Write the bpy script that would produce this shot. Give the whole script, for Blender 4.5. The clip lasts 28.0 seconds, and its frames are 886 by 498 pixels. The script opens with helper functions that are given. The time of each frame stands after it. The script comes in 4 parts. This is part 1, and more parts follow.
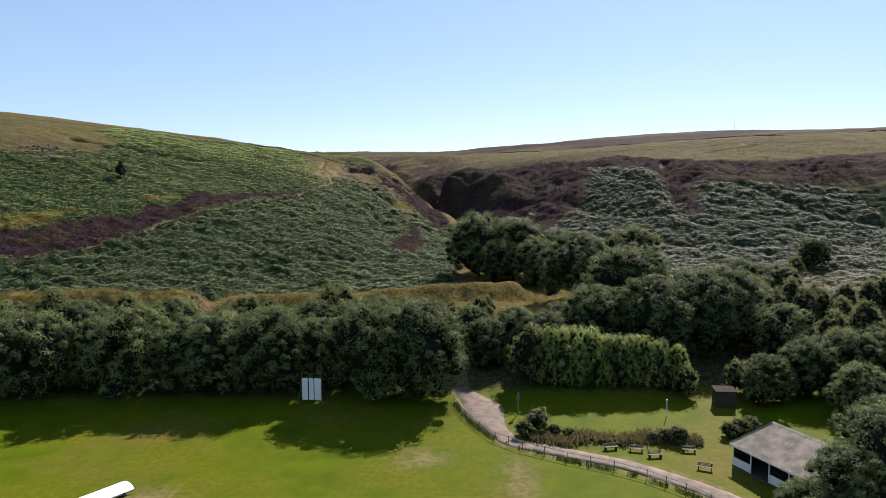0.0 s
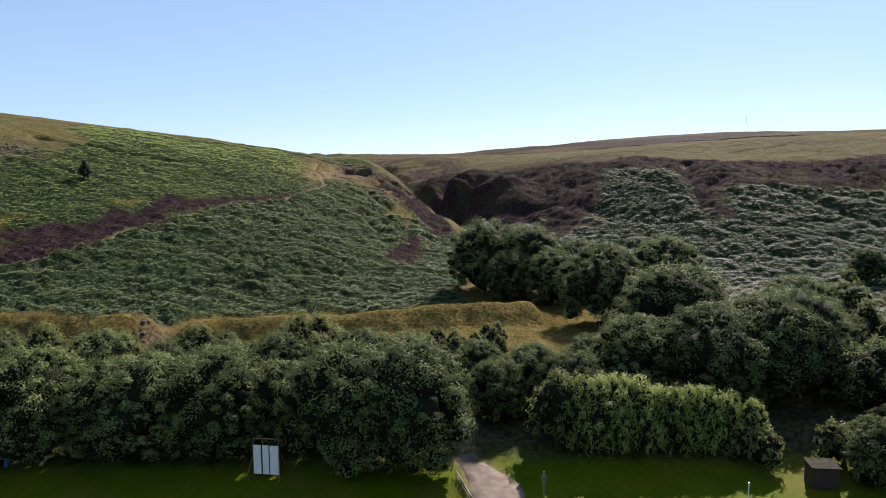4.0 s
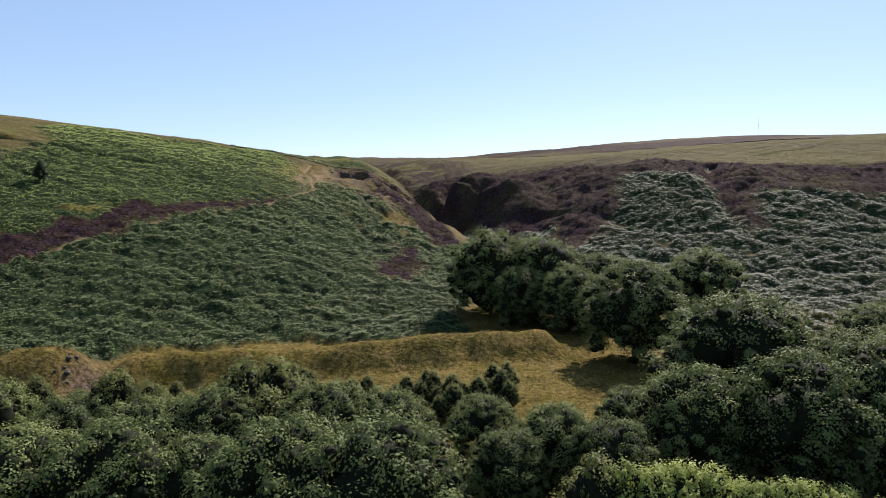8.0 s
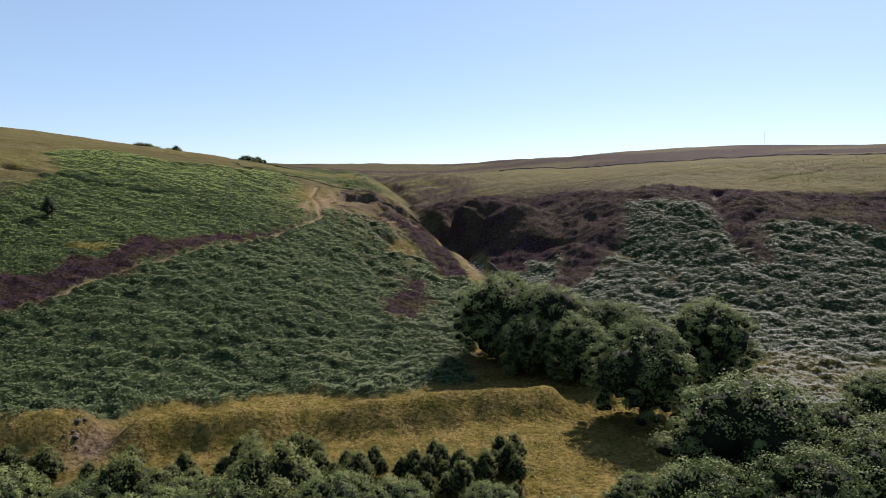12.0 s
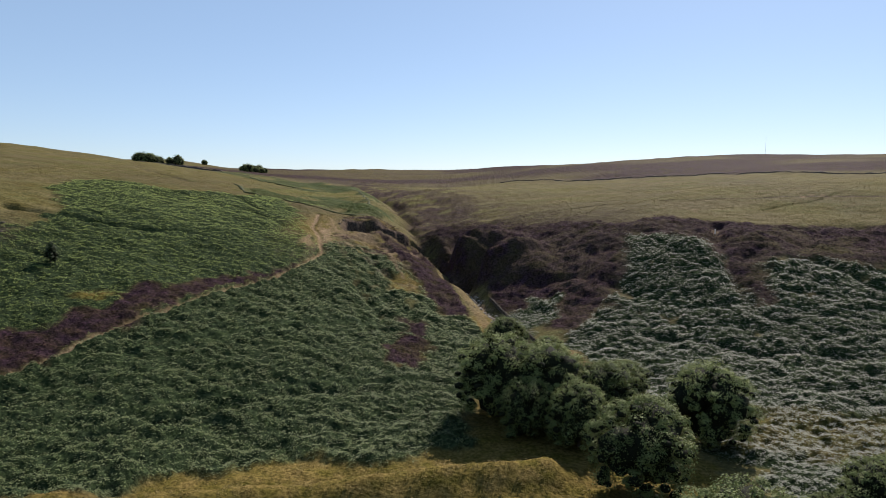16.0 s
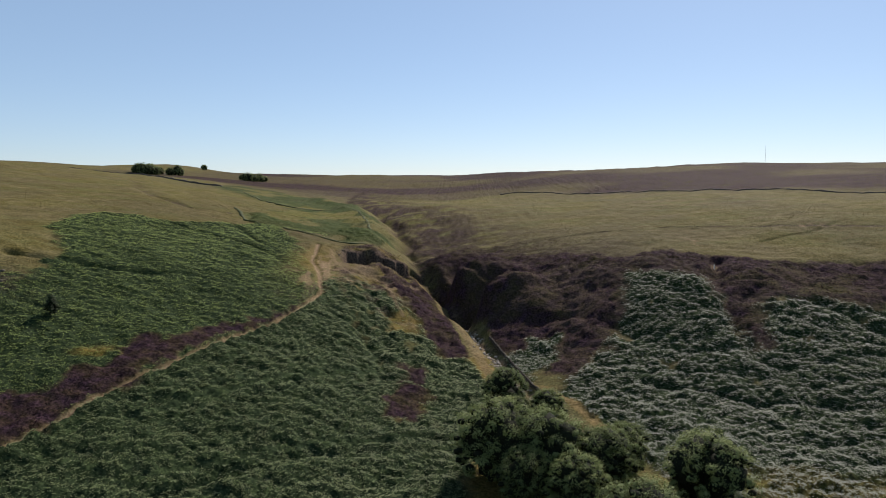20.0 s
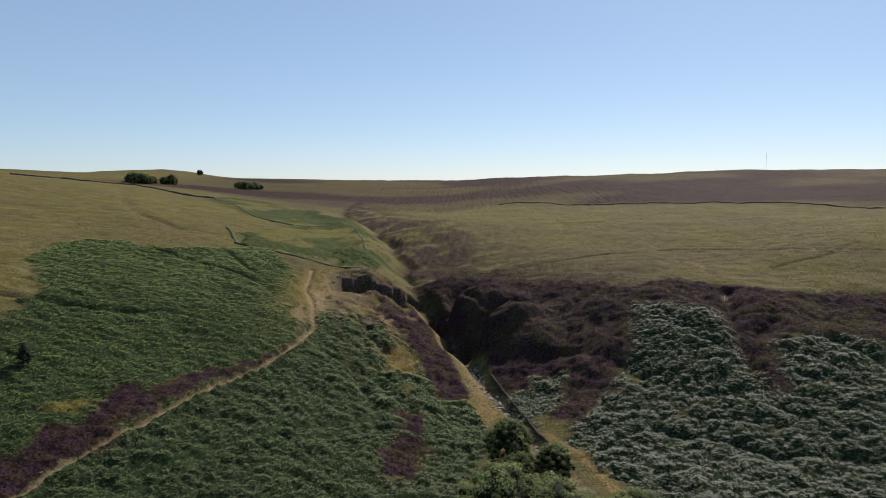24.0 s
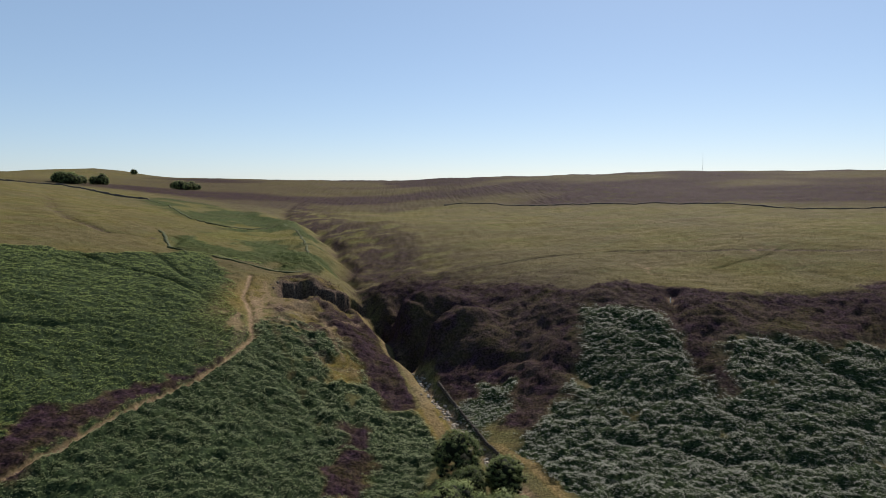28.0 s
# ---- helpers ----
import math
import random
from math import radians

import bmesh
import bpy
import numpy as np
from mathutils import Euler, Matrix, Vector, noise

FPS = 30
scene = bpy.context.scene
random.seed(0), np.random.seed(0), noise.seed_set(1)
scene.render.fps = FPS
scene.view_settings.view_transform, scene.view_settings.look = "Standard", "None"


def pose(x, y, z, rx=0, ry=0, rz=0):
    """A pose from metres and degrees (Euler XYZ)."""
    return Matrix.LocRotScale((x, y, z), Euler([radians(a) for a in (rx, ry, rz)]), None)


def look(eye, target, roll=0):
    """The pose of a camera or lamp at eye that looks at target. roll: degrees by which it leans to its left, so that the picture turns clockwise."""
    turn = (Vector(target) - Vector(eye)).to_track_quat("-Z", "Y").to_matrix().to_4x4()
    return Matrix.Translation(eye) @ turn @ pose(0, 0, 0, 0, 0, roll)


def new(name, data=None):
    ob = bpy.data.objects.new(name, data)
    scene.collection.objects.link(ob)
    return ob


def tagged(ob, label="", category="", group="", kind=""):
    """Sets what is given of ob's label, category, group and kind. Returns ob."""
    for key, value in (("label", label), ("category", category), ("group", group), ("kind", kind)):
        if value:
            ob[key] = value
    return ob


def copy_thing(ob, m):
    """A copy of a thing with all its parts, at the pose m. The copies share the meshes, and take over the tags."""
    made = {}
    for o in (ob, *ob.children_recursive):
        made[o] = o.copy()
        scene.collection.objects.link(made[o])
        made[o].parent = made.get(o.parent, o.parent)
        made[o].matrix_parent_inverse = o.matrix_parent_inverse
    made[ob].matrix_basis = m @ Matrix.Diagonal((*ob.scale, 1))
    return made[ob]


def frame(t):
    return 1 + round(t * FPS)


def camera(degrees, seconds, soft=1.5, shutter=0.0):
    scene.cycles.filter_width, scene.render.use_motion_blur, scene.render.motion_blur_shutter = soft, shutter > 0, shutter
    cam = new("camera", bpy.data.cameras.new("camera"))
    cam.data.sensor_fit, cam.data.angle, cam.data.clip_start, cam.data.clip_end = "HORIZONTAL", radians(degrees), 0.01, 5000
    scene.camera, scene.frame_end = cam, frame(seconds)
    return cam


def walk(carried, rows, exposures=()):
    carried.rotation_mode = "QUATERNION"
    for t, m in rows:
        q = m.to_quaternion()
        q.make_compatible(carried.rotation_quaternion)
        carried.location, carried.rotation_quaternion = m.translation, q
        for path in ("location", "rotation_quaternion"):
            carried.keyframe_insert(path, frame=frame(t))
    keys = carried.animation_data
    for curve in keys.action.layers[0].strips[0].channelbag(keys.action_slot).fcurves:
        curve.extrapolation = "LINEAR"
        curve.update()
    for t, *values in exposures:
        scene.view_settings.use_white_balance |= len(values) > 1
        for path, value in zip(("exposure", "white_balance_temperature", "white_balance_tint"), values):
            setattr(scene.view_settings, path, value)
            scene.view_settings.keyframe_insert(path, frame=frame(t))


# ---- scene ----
cam = camera(66.34, 28.0, soft=0.8)
PATH = [  # seconds, place, tilt, roll, heading
    (0, 0.00, 0.00, 28.00, 84.232, 0.288, -0.000),
    (1, 0.05, 4.44, 27.83, 84.306, 0.313, 0.118),
    (2, 0.15, 9.73, 27.82, 84.346, 0.302, 0.217),
    (3, 0.28, 15.54, 27.87, 84.402, 0.292, 0.259),
    (3.5, 0.40, 18.42, 27.85, 84.431, 0.291, 0.309),
    (5.5, 0.84, 29.42, 27.52, 84.673, 0.248, 0.444),
    (6, 1.03, 32.48, 27.32, 84.711, 0.228, 0.504),
    (6.5, 1.20, 35.58, 27.11, 84.756, 0.201, 0.539),
    (7, 1.37, 38.17, 27.07, 84.790, 0.172, 0.591),
    (7.5, 1.47, 40.05, 27.32, 84.797, 0.147, 0.658),
    (8, 1.40, 41.17, 27.88, 84.819, 0.122, 0.751),
    (8.5, 1.27, 41.77, 28.66, 84.863, 0.095, 0.856),
    (9, 1.14, 41.95, 29.47, 84.910, 0.065, 0.961),
    (10, 0.99, 41.81, 31.18, 84.947, -0.006, 1.046),
    (11, 0.97, 41.80, 33.35, 84.957, -0.062, 1.098),
    (12, 0.96, 41.83, 35.73, 84.966, -0.099, 1.146),
    (12.5, 0.90, 41.83, 37.00, 84.965, -0.109, 1.160),
    (14.5, 0.72, 41.95, 42.31, 84.923, -0.136, 1.190),
    (15, 0.76, 42.05, 43.69, 84.926, -0.163, 1.207),
    (16, 0.86, 42.24, 46.42, 84.944, -0.203, 1.237),
    (17, 0.96, 42.43, 49.34, 84.938, -0.219, 1.265),
    (18, 0.95, 42.61, 52.39, 84.874, -0.211, 1.247),
    (19, 0.91, 42.72, 55.40, 84.826, -0.182, 1.230),
    (20, 0.97, 43.03, 58.39, 84.845, -0.139, 1.230),
    (20.5, 1.00, 43.50, 59.87, 84.876, -0.109, 1.214),
    (21, 1.04, 44.23, 61.35, 84.902, -0.080, 1.199),
    (21.5, 1.02, 45.18, 62.90, 84.911, -0.053, 1.148),
    (22, 0.88, 46.38, 64.49, 84.923, -0.037, 1.076),
    (22.5, 0.75, 47.73, 65.76, 84.933, -0.028, 1.035),
    (24.5, 0.42, 55.02, 66.93, 84.907, -0.047, 1.022),
    (25, 0.47, 56.68, 67.16, 84.943, -0.065, 1.021),
    (25.5, 0.47, 58.00, 67.31, 84.978, -0.090, 0.912),
    (26, 0.34, 58.96, 67.44, 85.010, -0.116, 0.738),
    (26.5, 0.25, 59.49, 67.46, 85.019, -0.126, 0.453),
    (27, 0.27, 59.66, 67.45, 84.997, -0.123, -0.430),
    (27.5, 0.43, 59.56, 67.41, 84.953, -0.111, -2.154),
    (28, 0.24, 59.55, 67.41, 84.907, -0.098, -3.666),
]
walk(cam, [(t, pose(x, y, z, rx, ry, rz)) for t, x, y, z, rx, ry, rz in PATH],
     [(0, 1.06, 6400, 20), (8, 1.08, 6400, 20), (12, 1.02, 6450, 20), (17, 0.83, 6500, 18), (28, 0.66, 6500, 17)])

# ---- world ----
SUN_TURN, SUN_RISE = 24.0, 39.0      # degrees to the right of +y, and above the horizon
world = bpy.data.worlds.new("sky")
world.use_nodes = True
wn = world.node_tree
sky = wn.nodes.new("ShaderNodeTexSky")
sky.sky_type, sky.sun_disc = "NISHITA", False
sky.sun_elevation, sky.sun_rotation = radians(SUN_RISE), radians(SUN_TURN)
sky.altitude, sky.air_density, sky.dust_density, sky.ozone_density = 800, 0.9, 0.4, 2.8
haze = wn.nodes.new("ShaderNodeMix")
haze.data_type = "RGBA"
haze.inputs[0].default_value, haze.inputs[7].default_value = 0.34, (4.4, 6.7, 8.3, 1)
wn.links.new(sky.outputs[0], haze.inputs[6])
wn.links.new(haze.outputs[2], wn.nodes["Background"].inputs[0])
wn.nodes["Background"].inputs[1].default_value = 0.0615
scene.world = world
sun = new("sun", bpy.data.lights.new("sun", "SUN"))
sun.data.energy, sun.data.angle, sun.data.color = 5.0, radians(0.5), (1.0, 0.93, 0.82)
sa, se = radians(SUN_TURN), radians(SUN_RISE)
sun.matrix_world = look((math.sin(sa) * math.cos(se) * 900, math.cos(sa) * math.cos(se) * 900, math.sin(se) * 900), (0, 0, 0))
scene.view_settings.exposure = 0.0

# ---- noise and mesh helpers ----
LATTICE = np.random.RandomState(7).rand(256, 256)


def grain(x, y, seed=0):
    """Smooth value noise, 0 to 1, one cell a unit."""
    x, y = np.asarray(x, float) + seed * 17.31, np.asarray(y, float) + seed * 41.77
    i, j = np.floor(x).astype(int), np.floor(y).astype(int)
    u, v = x - i, y - j
    u, v = u * u * (3 - 2 * u), v * v * (3 - 2 * v)
    i0, i1, j0, j1 = i % 256, (i + 1) % 256, j % 256, (j + 1) % 256
    return (LATTICE[i0, j0] * (1 - u) + LATTICE[i1, j0] * u) * (1 - v) + (LATTICE[i0, j1] * (1 - u) + LATTICE[i1, j1] * u) * v


def fbm(x, y, seed=0, octaves=4):
    total, amp, norm = 0.0, 1.0, 0.0
    for k in range(octaves):
        total = total + amp * grain(x * 2 ** k, y * 2 ** k, seed + k)
        norm += amp
        amp *= 0.5
    return total / norm


def smooth(a, b, v):
    t = np.clip((v - a) / (b - a), 0, 1)
    return t * t * (3 - 2 * t)


def billow(x, y, seed):
    """Rounded clumps with sharp creases between them, 0 to 1."""
    return np.sqrt(np.abs(2 * grain(x, y, seed) - 1))


def quick(name, verts, faces):
    """A mesh from arrays: verts (n, 3), faces (m, k)."""
    verts, faces = np.asarray(verts, np.float32), np.asarray(faces, np.int32)
    me = bpy.data.meshes.new(name)
    me.vertices.add(len(verts))
    me.vertices.foreach_set("co", verts.ravel())
    m, k = faces.shape
    me.loops.add(m * k)
    me.loops.foreach_set("vertex_index", faces.ravel())
    me.polygons.add(m)
    me.polygons.foreach_set("loop_start", np.arange(m, dtype=np.int32) * k)
    me.update(calc_edges=True)
    me.validate()
    return me


def part(name, data, material, parent=None, label="", at=None):
    """One mesh object, from a bmesh or a mesh, under a thing or a part."""
    if isinstance(data, bmesh.types.BMesh):
        me = bpy.data.meshes.new(name)
        data.to_mesh(me)
        data.free()
    else:
        me = data
    if material and not me.materials:
        me.materials.append(material)
    ob = new(name, me)
    if parent:
        ob.parent = parent
    if at is not None:
        ob.matrix_basis = at
    if label:
        ob["label"] = label
    return ob


def box(bm, size, at=(0, 0, 0), turn=0.0, bevel=0.0, tilt=0.0):
    m = Matrix.Translation(at) @ pose(0, 0, 0, tilt, 0, turn) @ Matrix.Diagonal((*size, 1))
    got = bmesh.ops.create_cube(bm, size=1.0, matrix=m)
    if bevel:
        edges = list({e for v in got["verts"] for e in v.link_edges})
        bmesh.ops.bevel(bm, geom=edges, offset=bevel, segments=1, affect="EDGES")
    return bm


def a_box(size, at=(0, 0, 0), turn=0.0, bevel=0.0, tilt=0.0):
    return box(bmesh.new(), size, at, turn, bevel, tilt)


def rod(bm, p, q, r0, r1=None, sides=8):
    p, q = Vector(p), Vector(q)
    d = q - p
    m = Matrix.Translation((p + q) / 2) @ d.to_track_quat("Z", "Y").to_matrix().to_4x4()
    bmesh.ops.create_cone(bm, cap_ends=True, segments=sides, radius1=r0, radius2=r0 if r1 is None else r1, depth=d.length, matrix=m)
    return bm


def a_rod(p, q, r0, r1=None, sides=8):
    return rod(bmesh.new(), p, q, r0, r1, sides)


# ---- materials ----
def nodes(name):
    m = bpy.data.materials.new(name)
    m.use_nodes = True
    nt = m.node_tree
    return m, nt, nt.nodes["Principled BSDF"]


def node(nt, kind, **inputs):
    n = nt.nodes.new("ShaderNode" + kind)
    for key, value in inputs.items():
        socket = n.inputs[int(key[1:])] if key[1:].isdigit() else n.inputs[key.replace("_", " ")]
        if isinstance(value, bpy.types.NodeSocket):
            nt.links.new(value, socket)
        else:
            socket.default_value = value
    return n


def mix(nt, f, a, b):
    n = nt.nodes.new("ShaderNodeMix")
    n.data_type = "RGBA"
    for socket, value in ((n.inputs[0], f), (n.inputs[6], a), (n.inputs[7], b)):
        if isinstance(value, bpy.types.NodeSocket):
            nt.links.new(value, socket)
        else:
            socket.default_value = (*value, 1) if isinstance(value, tuple) else value
    return n.outputs[2]


def speck(nt, scale, detail=4.0, lo=0.35, hi=0.65, stretch=None):
    """Noise at real-world size, run out between lo and hi to 0 and 1."""
    at = node(nt, "NewGeometry").outputs["Position"]
    if stretch:
        at = node(nt, "Mapping", Vector=at, Scale=stretch).outputs[0]
    n = node(nt, "TexNoise", Vector=at, Scale=scale, Detail=detail)
    return node(nt, "MapRange", Value=n.outputs[0], From_Min=lo, From_Max=hi).outputs[0]


def plain(name, colour, rough=0.7, metal=0.0, vary=0.25, scale=6.0, bump=0.0, dark=None):
    m, nt, b = nodes(name)
    low = dark or tuple(c * (1 - vary) for c in colour)
    nt.links.new(mix(nt, speck(nt, scale), low, colour), b.inputs["Base Color"])
    b.inputs["Roughness"].default_value, b.inputs["Metallic"].default_value = rough, metal
    b.inputs["Specular IOR Level"].default_value = 0.1 if rough > 0.8 else 0.45
    if bump:
        h = node(nt, "TexNoise", Vector=node(nt, "NewGeometry").outputs["Position"], Scale=scale * 3, Detail=5.0)
        nt.links.new(node(nt, "Bump", Height=h.outputs[0], Strength=0.6, Distance=bump).outputs[0], b.inputs["Normal"])
    return m


def leafy(name, a, b, rough=0.5, clear=0.25, gloss=0.4, drift=0.0):
    """Leaves: two tones by object and by place, some light coming through."""
    m, nt, p = nodes(name)
    pick = node(nt, "ObjectInfo").outputs["Random"]
    island = node(nt, "NewGeometry").outputs["Random Per Island"]
    tone = node(nt, "Math", _0=pick, _1=0.7)
    tone.operation = "MULTIPLY"
    tone = node(nt, "Math", _0=island, _1=0.3, _2=tone.outputs[0])
    tone.operation = "MULTIPLY_ADD"
    col = mix(nt, tone.outputs[0], a, b)
    if drift:
        col = mix(nt, speck(nt, 0.045, 4.0, 0.42, 0.6), mix(nt, drift, col, tuple(c * 0.35 for c in a)), col)
    nt.links.new(col, p.inputs["Base Color"])
    p.inputs["Roughness"].default_value = rough
    p.inputs["Specular IOR Level"].default_value = gloss
    t = node(nt, "BsdfTranslucent", Color=mix(nt, 0.5, col, tuple(min(1, c * 1.6) for c in b)))
    s = node(nt, "MixShader", _0=clear, _1=p.outputs[0], _2=t.outputs[0])
    nt.links.new(s.outputs[0], nt.nodes["Material Output"].inputs[0])
    return m


def ground_material():
    """One sheet: moor grass, and by the painted zones bracken, heather, lawn, path, straw grass and bare rock."""
    m, nt, b = nodes("ground_cover")
    za = node(nt, "Attribute")
    za.attribute_name = "zone_a"
    zb = node(nt, "Attribute")
    zb.attribute_name = "zone_b"
    sa_, sb_ = node(nt, "SeparateColor", Color=za.outputs["Color"]), node(nt, "SeparateColor", Color=zb.outputs["Color"])
    fine, mid, big = speck(nt, 1.7, 6.0, 0.36, 0.64), speck(nt, 0.35, 5.0, 0.35, 0.65), speck(nt, 0.03, 5.0, 0.4, 0.6)
    streak = speck(nt, 0.05, 6.0, 0.4, 0.62, (0.35, 1.6, 1.0))
    # moor and straw hold extra blue, a haze veil put into their colour
    moor = mix(nt, fine, (0.072, 0.062, 0.026), (0.148, 0.127, 0.056))
    moor = mix(nt, streak, moor, mix(nt, fine, (0.052, 0.056, 0.018), (0.112, 0.108, 0.038)))
    mottle = speck(nt, 0.22, 7.0, 0.38, 0.62, (0.6, 1.4, 1.0))
    moor = mix(nt, mottle, moor, mix(nt, fine, (0.0494, 0.0444, 0.0128), (0.099, 0.0818, 0.0283)))
    brown = node(nt, "Math", _0=big, _1=0.25)
    brown.operation = "MULTIPLY"
    moor = mix(nt, brown.outputs[0], moor, mix(nt, mid, (0.0532, 0.0394, 0.0349), (0.0847, 0.0646, 0.0554)))
    moor = mix(nt, speck(nt, 0.008, 7.0, 0.52, 0.8, (1.0, 0.5, 1.0)), moor, mix(nt, mid, (0.040, 0.036, 0.022), (0.075, 0.060, 0.040)))
    # bracken floor: shade between the fronds painted in as a near-black green
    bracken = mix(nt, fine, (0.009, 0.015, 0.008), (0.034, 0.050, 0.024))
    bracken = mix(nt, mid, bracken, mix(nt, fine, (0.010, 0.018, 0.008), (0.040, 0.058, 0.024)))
    heather = mix(nt, fine, (0.013, 0.0085, 0.0110), (0.046, 0.026, 0.038))
    heather = mix(nt, mid, heather, mix(nt, fine, (0.012, 0.009, 0.006), (0.044, 0.029, 0.021)))
    heather = mix(nt, speck(nt, 0.09, 5.0, 0.53, 0.68), heather, mix(nt, fine, (0.0162, 0.0148, 0.00755), (0.0526, 0.0414, 0.0185)))
    lawn = mix(nt, mid, (0.044, 0.070, 0.0016), (0.068, 0.092, 0.0028))
    lawn = mix(nt, speck(nt, 0.11, 6.0, 0.42, 0.62), lawn, mix(nt, fine, (0.060, 0.078, 0.0030), (0.088, 0.094, 0.0055)))
    lawn = mix(nt, speck(nt, 0.05, 6.0, 0.52, 0.68), lawn, mix(nt, fine, (0.080, 0.074, 0.010), (0.105, 0.090, 0.018)))
    path = mix(nt, fine, (0.112, 0.0788, 0.0465), (0.21, 0.154, 0.0975))
    straw = mix(nt, fine, (0.0775, 0.0560, 0.0170), (0.180, 0.132, 0.0460))
    straw = mix(nt, mid, straw, mix(nt, fine, (0.0498, 0.0445, 0.00935), (0.106, 0.0856, 0.0197)))
    rock = mix(nt, fine, (0.030, 0.022, 0.018), (0.112, 0.084, 0.064))
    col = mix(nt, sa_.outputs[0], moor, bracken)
    col = mix(nt, sa_.outputs[1], col, heather)
    col = mix(nt, sb_.outputs[1], col, straw)
    col = mix(nt, sa_.outputs[2], col, lawn)
    col = mix(nt, sb_.outputs[2], col, rock)
    col = mix(nt, sb_.outputs[0], col, path)
    nt.links.new(col, b.inputs["Base Color"])
    b.inputs["Roughness"].default_value = 0.85
    b.inputs["Specular IOR Level"].default_value = 0.0
    h = node(nt, "TexNoise", Vector=node(nt, "NewGeometry").outputs["Position"], Scale=1.6, Detail=8.0, Roughness=0.65)
    nt.links.new(node(nt, "MapRange", Value=sa_.outputs[2], To_Min=0.012, To_Max=0.02).outputs[0], b.inputs["Specular IOR Level"])
    nt.links.new(node(nt, "MapRange", Value=sa_.outputs[2], To_Min=0.85, To_Max=0.7).outputs[0], b.inputs["Roughness"])
    b.inputs["Specular Tint"].default_value = (0.95, 0.88, 0.70, 1)
    soft = node(nt, "MapRange", Value=sa_.outputs[2], To_Min=0.9, To_Max=0.06)
    nt.links.new(node(nt, "Bump", Height=h.outputs[0], Strength=soft.outputs[0], Distance=0.5).outputs[0], b.inputs["Normal"])
    return m


GROUND = ground_material()
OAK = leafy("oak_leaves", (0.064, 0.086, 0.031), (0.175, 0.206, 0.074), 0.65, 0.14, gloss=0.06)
BIRCH = leafy("birch_leaves", (0.066, 0.080, 0.026), (0.160, 0.178, 0.058), 0.6, 0.4, gloss=0.1)
WILLOW = leafy("willow_leaves", (0.150, 0.190, 0.046), (0.30, 0.345, 0.09), 0.6, 0.3, gloss=0.12)
PINE = leafy("pine_needles", (0.0112, 0.0225, 0.009), (0.021, 0.0338, 0.012), 0.7, 0.05, gloss=0.15)
# grey-green and pale fronds: blue raised in the colour to stand in for haze
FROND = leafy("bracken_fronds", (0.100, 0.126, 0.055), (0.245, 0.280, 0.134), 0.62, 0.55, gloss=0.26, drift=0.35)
FRESH = leafy("fresh_bracken_fronds", (0.112, 0.150, 0.042), (0.250, 0.305, 0.098), 0.65, 0.6, gloss=0.18, drift=0.35)
FERN = leafy("pale_bracken_fronds", (0.074, 0.092, 0.065), (0.238, 0.260, 0.206), 0.6, 0.5, gloss=0.36, drift=0.25)
LING = leafy("heather_sprigs", (0.021, 0.013, 0.016), (0.074, 0.036, 0.053), 0.9, 0.12, gloss=0.03, drift=0.5)
TUSSOCK = leafy("moor_grass_blades", (0.070, 0.063, 0.025), (0.132, 0.112, 0.048), 0.8, 0.2, gloss=0.08)
SEDGE = leafy("dry_grass_blades", (0.085, 0.065, 0.020), (0.19, 0.145, 0.050), 0.75, 0.15, gloss=0.08)
WEEDS = leafy("weed_leaves", (0.035, 0.055, 0.014), (0.075, 0.100, 0.026), 0.7, 0.2, gloss=0.08)
# shade deep in the crowns, painted as a near-black twig colour
HEART_SHADE = plain("crown_heart_painted_shade", (0.012, 0.015, 0.007), 0.9, 0, 0.5, 4.0)
BORDER = leafy("border_leaves", (0.060, 0.070, 0.024), (0.170, 0.140, 0.066), 0.7, 0.3, gloss=0.1)
GRAVEL = plain("pale_gravel", (0.195, 0.155, 0.125), 0.9, 0, 0.35, 1.1, 0.02)
GRASSBANK = plain("overgrown_bank", (0.055, 0.066, 0.024), 0.9, 0, 0.6, 0.6, 0.2)
BARK = plain("bark", (0.0858, 0.0663, 0.0468), 0.9, 0, 0.5, 5.0, 0.03)
STONE = plain("gritstone", (0.105, 0.090, 0.074), 0.9, 0, 0.55, 2.5, 0.05)
PALE_STONE = plain("washed_gritstone", (0.30, 0.26, 0.21), 0.85, 0, 0.4, 2.5, 0.03)
WHITE = plain("white_painted_boards", (0.663, 0.663, 0.646), 0.5, 0, 0.08, 3.0)
STEEL = plain("rusty_steel_tube", (0.234, 0.156, 0.101), 0.6, 0.5, 0.4, 8.0)
DARKWOOD = plain("dark_stained_timber", (0.0546, 0.0351, 0.0234), 0.8, 0, 0.4, 7.0, 0.01)
GREYWOOD = plain("weathered_timber", (0.203, 0.172, 0.133), 0.85, 0, 0.35, 7.0, 0.01)
SHEET = plain("corrugated_cement_sheet", (0.165, 0.150, 0.128), 0.85, 0, 0.5, 0.9, 0.01)
# mossy felt, its colour darkened further to imitate the trees' shade
FELT = plain("mossy_felt_with_shade_tone", (0.045, 0.040, 0.028), 0.95, 0, 0.5, 2.0, 0.01)
BLUE = plain("blue_plastic", (0.039, 0.125, 0.351), 0.4)
CANVAS = plain("white_cover_sheet", (0.697, 0.697, 0.68), 0.55, 0, 0.05, 1.0)
BLACK = plain("black_rubber", (0.02, 0.02, 0.02), 0.8)
GALV = plain("galvanised_steel", (0.351, 0.351, 0.343), 0.45, 0.8, 0.2, 9.0)

# ---- the lie of the land ----
ACROSS = np.array([-350, -220, -150, -110, -80, -55, -35, -18, -4, 9, 24, 44, 66, 92, 150, 240, 360], float)
